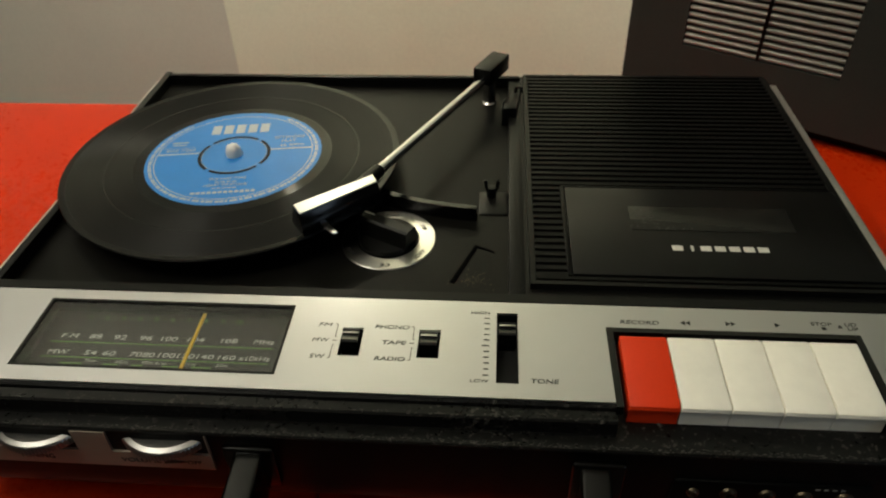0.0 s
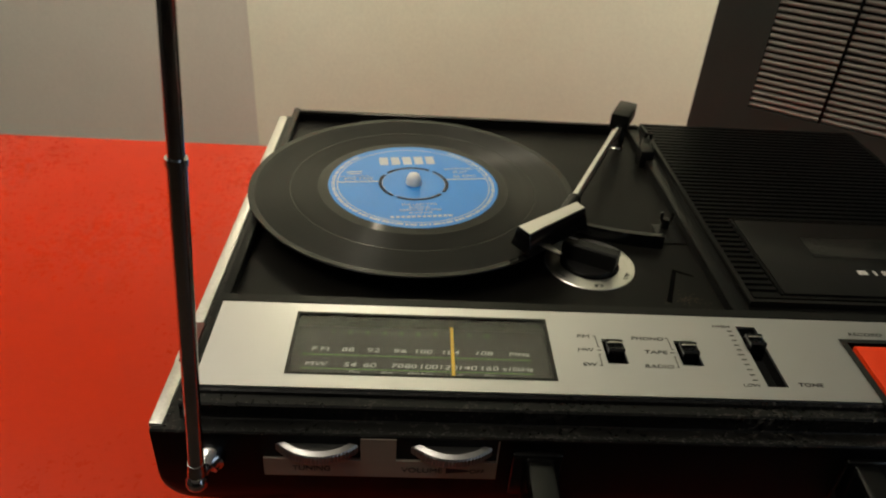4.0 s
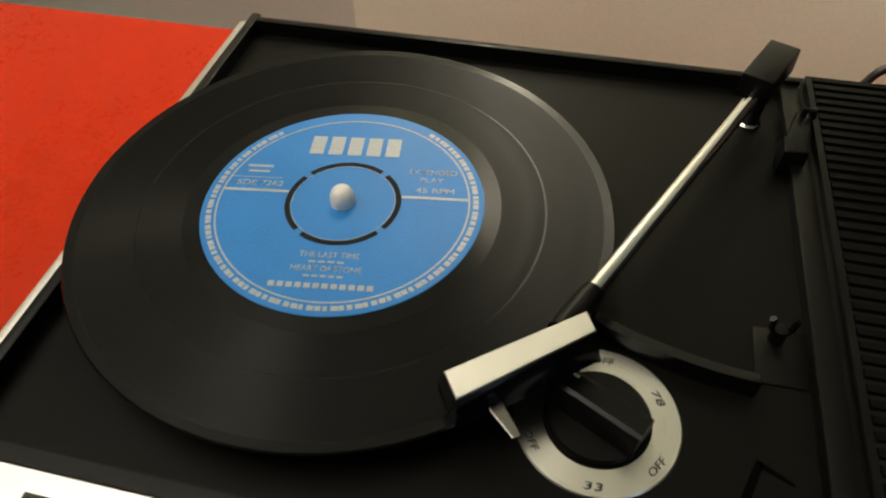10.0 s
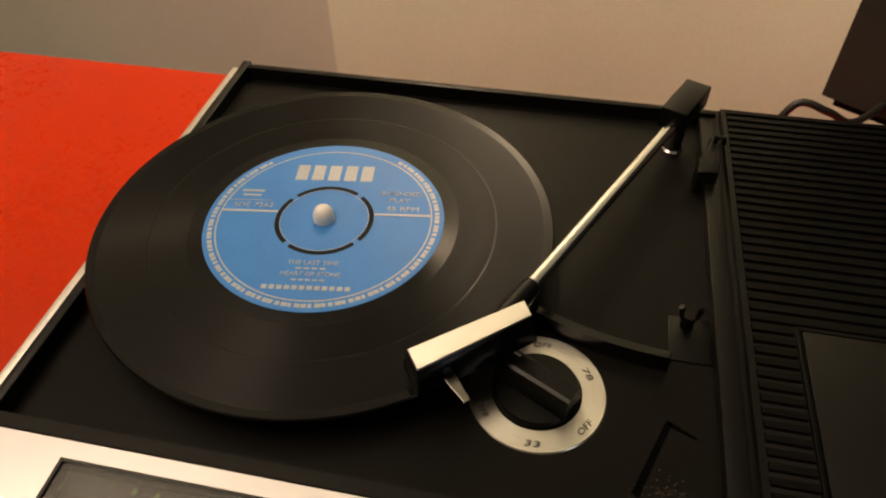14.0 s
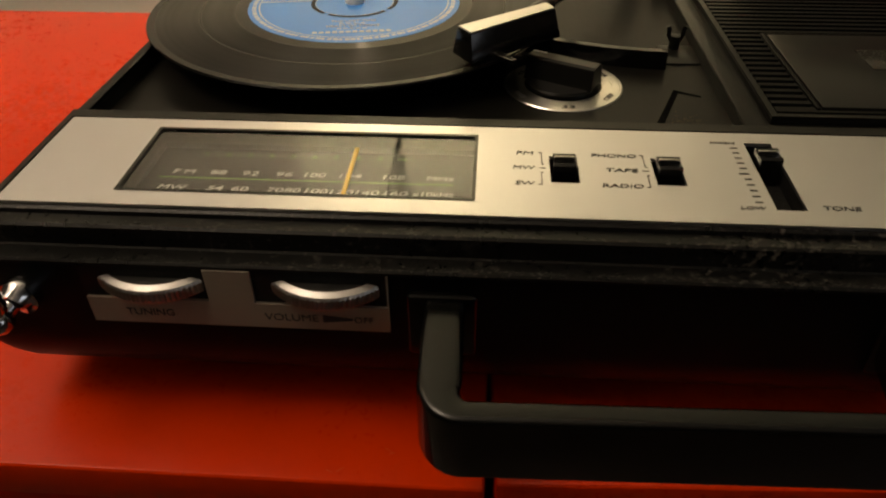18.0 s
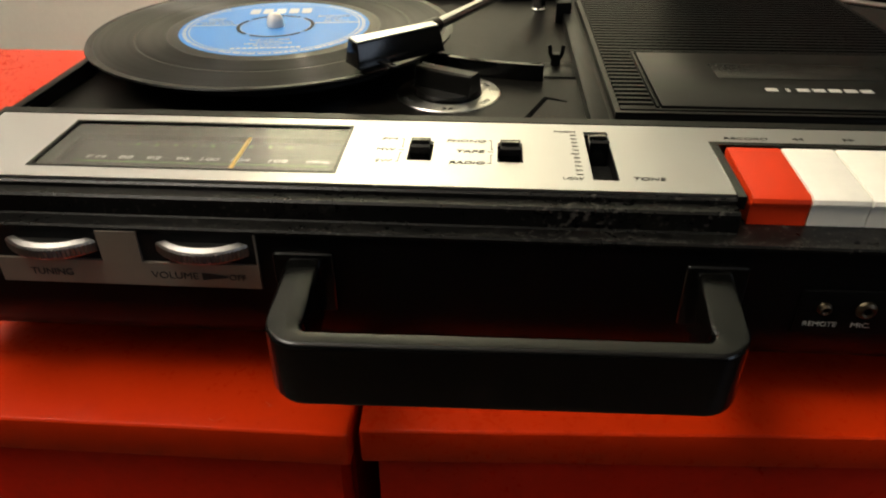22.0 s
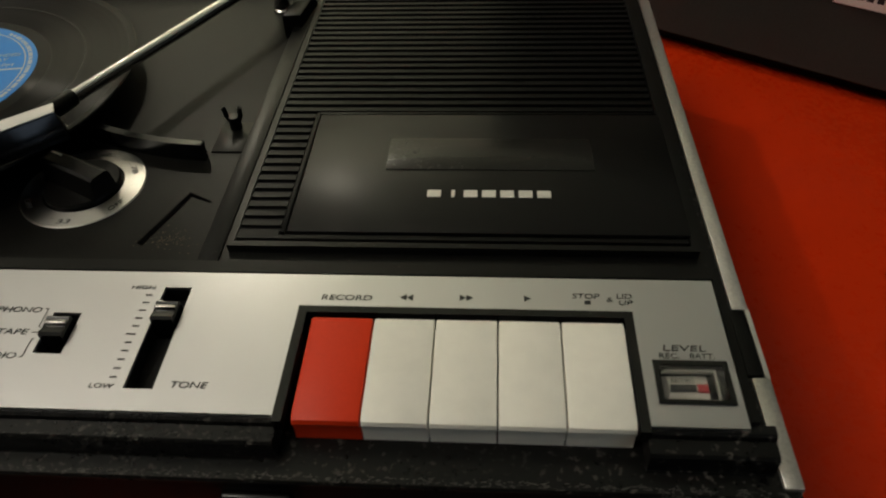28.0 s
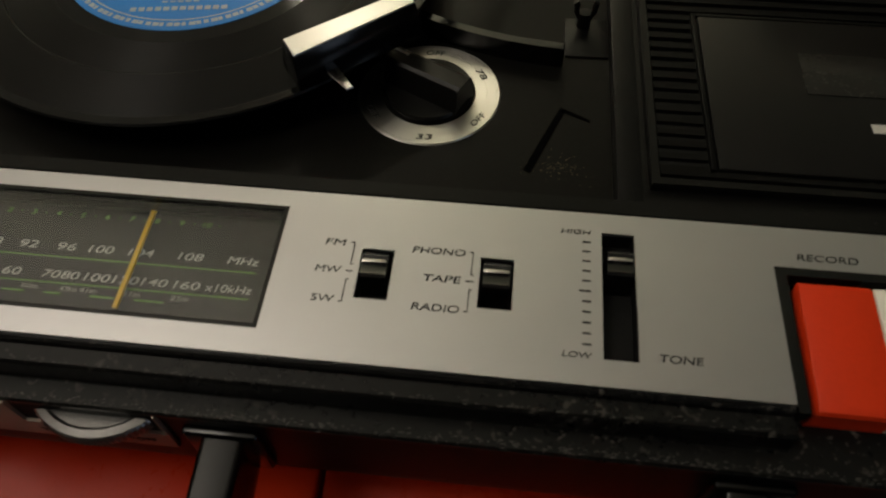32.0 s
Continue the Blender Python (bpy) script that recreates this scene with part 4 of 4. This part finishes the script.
def thumbwheel(name, cx, label):
    z0, z1, r, n = 0.0642, 0.0696, 0.0215, 190
    b = bmesh.new()
    rows = []
    for rr, z, knurl in ((r - 0.0030, z0, 0), (r - 0.0006, z0 + 0.0003, 0), (r, z0 + 0.0010, 1), (r, z1 - 0.0016, 1), (r - 0.0008, z1 - 0.0008, 0), (r - 0.0026, z1, 0)):
        rows.append([b.verts.new(((rr - (0.00045 if knurl and i % 2 else 0)) * math.cos(2 * math.pi * i / n), (rr - (0.00045 if knurl and i % 2 else 0)) * math.sin(2 * math.pi * i / n), z)) for i in range(n)])
    for p, q in zip(rows, rows[1:]):
        for i in range(n):
            b.faces.new((p[i], p[(i + 1) % n], q[(i + 1) % n], q[i]))
    ob = part(name, b, surface("wheel_metal", (0.33, 0.32, 0.31), 0.36, metal=1.0, vary=0.1, bump=0.0001), player, label, angle=30)
    ob.location = (cx, -0.0066, 0)
    part("wheel_top", lathe([(r - 0.0025, z1 - 0.0001), (r - 0.0034, z1 - 0.0007), (r - 0.0120, z1 - 0.0007), (0.0, z1 - 0.0007)], (0, 0, 0), 96), surface("dull_steel", (0.16, 0.155, 0.15), 0.35, metal=1.0, vary=0.1, bump=0.0001), ob)
    return ob


for name, cx, x0, x1, label in (("tuning_wheel", 0.0140, -0.0070, 0.0300, "knurled chrome tuning wheel"), ("volume_wheel", 0.0648, 0.0438, 0.0820, "knurled chrome volume wheel")):
    part("wheel_slot", box(x0, x1, FY - 0.0004, FY + 0.002, 0.0614, 0.0727), DARK, player)
    thumbwheel(name, cx, label)

jacks = part("jack_plate", box(0.2570, 0.3275, FY - 0.0008, FY + 0.001, 0.0418, 0.0588, 0.0004), CASE_BLACK, player, "black socket plate with white words")
for x, words in ((0.2646, "REMOTE"), (0.2775, "MIC."), (0.2913, "AUX."), (0.3045, "SP.1"), (0.3190, "SP.2")):
    small = 0.7 if words == "REMOTE" else 1.0
    jack = part("socket", lathe([(0.0012 * small, 0.0), (0.0013 * small, 0.0012), (0.0020 * small, 0.0016), (0.0030 * small, 0.0009), (0.0033 * small, 0.0)], (x, FY - 0.0009, 0.0521), 32, axis="y"), BRASS, jacks, "small metal ringed socket")
    b = moved(lathe([(0.0, 0.0), (0.0012 * small, 0.0)], (x, FY - 0.0012, 0.0521), 20, axis="y"), Matrix())
    part("socket_hole", b, DARK, jacks)
    w = 0.0105 if words == "REMOTE" else 0.0062
    print_front(words, x - w / 2, x + w / 2, 0.0452, 0.0018, INK_DIM, jacks, FY - 0.0011)
for x in (0.3075, 0.3105, 0.3135, 0.3165):
    part("worn_print", box(x, x + 0.0016, FY - 0.0012, FY - 0.00105, 0.0568, 0.0576), INK_FADED, jacks, smooth=False)


# ---- carrying handle ----
def handle_mesh():
    """A rounded bar led out from the case, round two corners and back."""
    ya, yb, wide, slim, rc, rr = -0.0590, -0.0547, 0.0057, 0.0036, 0.0072, 0.0018
    xa0, xb0, xa1, xb1 = 0.0984, 0.2276, 0.0990, 0.2267
    line = [(xa0, FY + 0.0005, wide), (xa0 * 0.5 + xa1 * 0.5, (FY + ya) / 2, wide)]
    line += [(xa1 + rc - rc * math.cos(radians(a)), ya + rc - rc * math.sin(radians(a)), wide + (slim - wide) * a / 90) for a in range(0, 91, 10)]
    line += [(xb1 - rc + rc * math.sin(radians(a)), yb + rc - rc * math.cos(radians(a)), slim + (wide - slim) * a / 90) for a in range(0, 91, 10)]
    line += [(xb0 * 0.5 + xb1 * 0.5, (FY + yb) / 2, wide), (xb0, FY + 0.0005, wide)]
    b = bmesh.new()
    rows = []
    for i, (x, y, half) in enumerate(line):
        (xp, yp, _), (xn, yn, _) = line[max(i - 1, 0)], line[min(i + 1, len(line) - 1)]
        side = Vector((yn - yp, -(xn - xp))).normalized()
        k = min(1.0, max(0.0, (x - xa0) / (xb0 - xa0)))
        s = min(1.0, max(0.0, (FY - y) / (FY - ya - (yb - ya) * k)))
        top, low = 0.0660 - (0.0024 + 0.0022 * k) * s, 0.0458 - (0.0056 + 0.0024 * k) * s
        ring = []
        for cu, cv, a0 in ((half - rr, top - rr, 0), (-half + rr, top - rr, 90), (-half + rr, low + rr, 180), (half - rr, low + rr, 270)):
            for a in (0, 22.5, 45, 67.5, 90):
                u, v = cu + rr * math.cos(radians(a0 + a)), cv + rr * math.sin(radians(a0 + a))
                ring.append(b.verts.new((x + side.x * u, y + side.y * u, v)))
        rows.append(ring)
    n = len(rows[0])
    for p, q in zip(rows, rows[1:]):
        for i in range(n):
            b.faces.new((p[i], p[(i + 1) % n], q[(i + 1) % n], q[i]))
    b.faces.new(rows[0]), b.faces.new(rows[-1][::-1])
    return b


handle = part("carrying_handle", handle_mesh(), HANDLE_BLACK, player, "black moulded carrying handle with worn edges")
for x0, x1 in ((0.0878, 0.1078), (0.2189, 0.2388)):
    part("flange", box(x0, x1, FY - 0.0024, FY + 0.001, 0.0440, 0.0674, 0.0014, 3), HANDLE_BLACK, handle)

# ---- telescopic aerial ----
B0, B1 = Vector((-0.0290, -0.0310, 0.0585)), Vector((-0.0187, -0.0285, 0.1880))
up = (B1 - B0).normalized()
aerial = part("aerial", tube([B0 + up * 0.004, B1], 0.0028, 24), DARK_CHROME, player, "chrome telescopic aerial, raised")
part("collar", tube([B0 + up * 0.004, B0 + up * 0.0065, B0 + up * 0.007, B0 + up * 0.010], 0.0033, 24, radii=[0.0033, 0.0033, 0.0031, 0.0031]), DARK_CHROME, aerial)
part("joint_ball", lathe([(0.0, -0.0042), (0.0022, -0.0036), (0.0038, -0.0018), (0.0042, 0.0), (0.0038, 0.0018), (0.0022, 0.0036), (0.0, 0.0042)], B0, 24), DARK_CHROME, aerial, angle=60)
part("stub", tube([(-0.0262, FY + 0.001, 0.0612), (-0.0264, FY - 0.0030, 0.0610), (-0.0266, FY - 0.0032, 0.0610), (-0.0270, FY - 0.0052, 0.0603), (-0.0272, FY - 0.0054, 0.0603), (-0.0286, -0.0296, 0.0590)], 0.0040, 24, radii=[0.0058, 0.0058, 0.0048, 0.0046, 0.0026, 0.0026]), DARK_CHROME, aerial, angle=40)
part("joint_ring", tube([B1 - up * 0.0010, B1 + up * 0.0012], 0.0032, 24), DARK_CHROME, aerial)
p, r = B1, 0.0024
for k in range(4):
    q = p + up * 0.085
    part("section", tube([p, q], r, 20), DARK_CHROME, aerial)
    p, r = q, r - 0.0004
part("tip", lathe([(0.0, -0.003), (0.0022, -0.002), (0.0022, 0.002), (0.0, 0.003)], p, 16), DARK_CHROME, aerial)

# ---- record ----
RZ = 0.0896
record = tagged(empty("record", place=(PX, PY, 0)), "black seven-inch vinyl record with a blue label on the platter", "record")
R = 0.0894
part("disc", lathe([(0.0041, RZ - 0.0005), (0.048, RZ - 0.0005), (0.0500, RZ - 0.0004), (R - 0.004, RZ - 0.0004), (R - 0.0004, RZ + 0.0002), (R, RZ + 0.0009), (R - 0.0005, RZ + 0.0015), (R - 0.0035, RZ + 0.0013), (0.0500, RZ + 0.0012), (0.0484, RZ + 0.0014), (0.0041, RZ + 0.0014)], (0, 0, 0), 160), VINYL, record, "grooved black vinyl with dusty sheen")
label_ob = part("label", lathe([(0.0041, RZ + 0.0014), (0.0041, RZ + 0.0016), (0.0468, RZ + 0.0016), (0.0470, RZ + 0.0014)], (0, 0, 0), 96), LABEL, record, "bright blue paper label with silver print")
LZ2 = RZ + 0.00162
LT = 8.0     # turn of the label


def on_label(bm, name, material, x=0.0, y=0.0, turn=0.0):
    return part(name, moved(bm, pose(0, 0, LZ2, 0, 0, LT) @ pose(x, y, 0, 0, 0, turn)), material, label_ob, smooth=False)


def ring_flat(r0, r1, z=0.0001, a0=0.0, a1=360.0):
    n = max(8, int((a1 - a0) / 3))
    b = bmesh.new()
    prev = None
    for i in range(n + 1):
        a = radians(a0 + (a1 - a0) * i / n)
        cur = (b.verts.new((r0 * math.cos(a), r0 * math.sin(a), z)), b.verts.new((r1 * math.cos(a), r1 * math.sin(a), z)))
        if prev:
            b.faces.new((prev[0], prev[1], cur[1], cur[0]))
        prev = cur
    return b


on_label(ring_flat(0.0417, 0.0423), "ring_line", LABEL_INK)
on_label(ring_flat(0.0172, 0.0174), "ring_line", LABEL_INK)
for a in (50, 140, 230, 320):
    on_label(ring_flat(0.0176, 0.0194, 0.00012, a + 4, a + 86), "push_out_slot", DARK)
for k in range(92):
    a0 = 130 + k * 3.1
    on_label(ring_flat(0.0433, 0.0451, 0.0001, a0, a0 + 2.3 + 0.6 * math.sin(k * 2.3)), "small_print", LABEL_INK)
# maker's name as five plain blocks
for i in range(5):
    x = -0.0165 + i * 0.0068
    on_label(box(x, x + 0.0050, 0.0232, 0.0328, 0, 0.0001), "name_block", LABEL_INK)
on_label(text_mesh("EXTENDED", 0.0024, 0.0165, align="CENTER"), "lettering", LABEL_INK, 0.0285, 0.0150)
on_label(text_mesh("PLAY", 0.0024, 0.0080, align="CENTER"), "lettering", LABEL_INK, 0.0285, 0.0110)
on_label(text_mesh("45 RPM", 0.0024, 0.0130, align="CENTER"), "lettering", LABEL_INK, 0.0300, 0.0060)
on_label(box(0.0192, 0.0415, 0.0030, 0.0042, 0, 0.0001), "bar", LABEL_INK)
on_label(box(-0.0415, -0.0192, 0.0030, 0.0042, 0, 0.0001), "bar", LABEL_INK)
on_label(text_mesh("SDE 7262", 0.0024, 0.0160, align="CENTER"), "lettering", LABEL_INK, -0.0300, 0.0060)
on_label(box(-0.0405, -0.0230, 0.0098, 0.0101, 0, 0.0001), "bar", LABEL_INK)
for w, y, h in ((0.0090, 0.0150, 0.0012), (0.0075, 0.0125, 0.0010)):
    on_label(box(-0.0320 - w / 2, -0.0320 + w / 2, y, y + h, 0, 0.0001), "small_print", LABEL_INK)
on_label(text_mesh("THE LAST TIME", 0.0021, 0.0190, align="CENTER"), "lettering", LABEL_INK, 0.0, -0.0245)
on_label(text_mesh("HEART OF STONE", 0.0021, 0.0220, align="CENTER"), "lettering", LABEL_INK, 0.0, -0.0302)
for w, y, h in ((0.0120, -0.0268, 0.0008), (0.0130, -0.0325, 0.0008), (0.0330, -0.0368, 0.0020)):
    n = max(3, int(w / 0.0026))
    for i in range(n):
        x = -w / 2 + i * w / n
        on_label(box(x, x + w / n * 0.72, y, y + h, 0, 0.0001), "print_bar", LABEL_INK)

# ---- loudspeaker ----
SPK = Matrix.Translation((0.2926, 0.3898, 0.0)) @ pose(0, 0, 0, 0, 0, -32.5)
speaker = tagged(empty("loudspeaker"), "dark grey loudspeaker box with a slatted grille and a pale badge", "loudspeaker")
speaker.matrix_world = SPK
GW = (0.0455, 0.1600, 0.0620, 0.2150)     # grille opening


def speaker_face():
    b = plate_with_holes(0.0, 0.3400, 0.0190, 0.2500, 0.0, 0.0060, [GW])
    return moved(b, Matrix(((1, 0, 0, 0), (0, 0, -1, 0.006), (0, 1, 0, 0), (0, 0, 0, 1))))


part("face", speaker_face(), SPEAKER, speaker, "dark leathercloth front", smooth=False)
body_b = box(0.0, 0.3400, 0.0062, 0.0900, 0.0190, 0.2500, 0.006, 3)
part("body", body_b, SPEAKER, speaker)
part("grille_backing", box(GW[0], GW[1], 0.0045, 0.0061, GW[2], GW[3]), DARK, speaker, smooth=False)
slat = sweep([(0.0048, -0.0017), (0.0016, -0.0015), (0.0004, -0.0006), (0.0004, 0.0006), (0.0016, 0.0015), (0.0048, 0.0017)], GW[0] + 0.0004, GW[1] - 0.0004)
first = part("grille_slat", slat, GRILLE, speaker)
first.location.z = GW[2] + 0.0024
for i in range(1, 29):
    s = new("grille_slat", first.data)
    s.parent, s.location = speaker, (0, 0, GW[2] + 0.0024 + i * 0.0053)
part("grille_rib", box(0.1010, 0.1036, -0.0002, 0.0046, GW[2], GW[3], 0.0004), BLACK_MATT, speaker)
badge = part("badge", box(0.2170, 0.2700, -0.0012, 0.0002, 0.0612, 0.0755, 0.0004), surface("badge_metal", (0.84, 0.83, 0.77), 0.35, bump=0.0), speaker, "pale metal badge")
for i in range(7):
    part("badge_mark", box(0.2275 + i * 0.0050, 0.2310 + i * 0.0050, -0.0014, -0.0011, 0.0655, 0.0705), INK, badge, smooth=False)
# dark block put in for the shaded gap below the box
part("gap_block", box(0.006, 0.334, 0.012, 0.084, T, 0.0190), DARK, speaker, "dark recessed block under the box, in place of the shaded gap", smooth=False)

# ---- speaker cable ----
cable_pts = [(0.215, 0.285, 0.0105), (0.235, 0.308, 0.013), (0.250, 0.326, 0.030), (0.2615, 0.331, 0.0480), (0.279, 0.331, 0.044), (0.300, 0.345, 0.030), (0.330, 0.380, 0.028), (0.362, 0.418, 0.040), (0.378, 0.432, 0.048)]


def smooth_line(pts, n=8):
    out = []
    v = [Vector(p) for p in pts]
    for i in range(len(v) - 1):
        p0, p1, p2, p3 = v[max(i - 1, 0)], v[i], v[i + 1], v[min(i + 2, len(v) - 1)]
        for k in range(n):
            s = k / n
            out.append(0.5 * ((2 * p1) + (p2 - p0) * s + (2 * p0 - 5 * p1 + 4 * p2 - p3) * s * s + (3 * p1 - p0 - 3 * p2 + p3) * s ** 3))
    return out + [v[-1]]


tagged(part("speaker_cable", tube(smooth_line(cable_pts), 0.0022, 10), CORD), "thin black cable behind the record player", "cable")

# ---- lamps: unseen bodies added for the lights above ----
def added_stand_lamp(name, place, foot, label):
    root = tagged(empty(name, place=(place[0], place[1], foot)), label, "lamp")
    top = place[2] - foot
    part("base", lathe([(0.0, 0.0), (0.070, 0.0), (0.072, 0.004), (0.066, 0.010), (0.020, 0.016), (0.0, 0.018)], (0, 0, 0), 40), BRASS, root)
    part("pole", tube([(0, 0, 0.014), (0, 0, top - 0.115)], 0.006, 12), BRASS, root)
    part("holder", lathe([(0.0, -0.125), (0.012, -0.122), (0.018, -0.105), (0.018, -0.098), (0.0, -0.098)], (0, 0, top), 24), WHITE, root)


# unseen hanging bulb, added to go with the overhead light
added_pendant = tagged(empty("added_pendant_lamp", place=(UNSEEN_OVERHEAD[0], UNSEEN_OVERHEAD[1], CEIL_Z)), "unseen hanging bulb on a cord, added as body of the overhead light", "lamp")
part("rose", lathe([(0.0, 0.0), (0.045, 0.0), (0.045, -0.006), (0.012, -0.022), (0.0, -0.022)], (0, 0, 0), 32), WHITE, added_pendant)
part("cord", tube([(0, 0, -0.02), (0, 0, UNSEEN_OVERHEAD[2] - CEIL_Z + 0.16)], 0.003, 10), WHITE, added_pendant)
part("holder", lathe([(0.0, 0.165), (0.014, 0.162), (0.018, 0.145), (0.018, 0.125), (0.0, 0.125)], (0, 0, UNSEEN_OVERHEAD[2] - CEIL_Z), 24), WHITE, added_pendant)
# unseen bowl lamp, added so the ceiling fill shines upward only
ceiling_fill_body = tagged(empty("added_floor_lamp", place=(CEILING_FILL[0], CEILING_FILL[1], FLOOR_Z)), "unseen tall floor lamp with a bowl, added to bounce light off the ceiling", "lamp")
HIGH = CEILING_FILL[2] - FLOOR_Z
part("bowl", lathe([(0.0, -0.080), (0.040, -0.068), (0.068, -0.036), (0.080, 0.0), (0.077, 0.0), (0.065, -0.033), (0.037, -0.063), (0.0, -0.074)], (0, 0, HIGH), 48), RUBBER, ceiling_fill_body)
part("pole", tube([(0, 0, 0.014), (0, 0, HIGH - 0.078)], 0.009, 16), RUBBER, ceiling_fill_body)
part("base", lathe([(0.0, 0.0), (0.120, 0.0), (0.122, 0.006), (0.110, 0.014), (0.020, 0.022), (0.0, 0.024)], (0, 0, 0), 48), RUBBER, ceiling_fill_body)
# unseen and added; the shield holds this fill off the player
wall_fill_body = tagged(empty("added_wall_lamp", place=WALL_FILL), "unseen wall light with a dark shield, added to brighten the wall", "lamp")
part("shield", lathe([(0.0, 0.0), (0.009, 0.001), (0.014, 0.004), (0.017, 0.012), (0.016, 0.012), (0.013, 0.005), (0.008, 0.002), (0.0, 0.001)], (0, -0.008, 0), 48, axis="y"), RUBBER, wall_fill_body)
part("arm", tube([(0, 0.000, 0.0165), (0, 0.010, 0.024), (0, Y1 - WALL_FILL[1] - 0.002, 0.024)], 0.002, 18), RUBBER, wall_fill_body)
# stand added for the side fill, hidden by the loudspeaker
added_stand_lamp("added_floor_lamp", SIDE_FILL, FLOOR_Z, "unseen slim brass lamp behind the loudspeaker, added to brighten the wall")
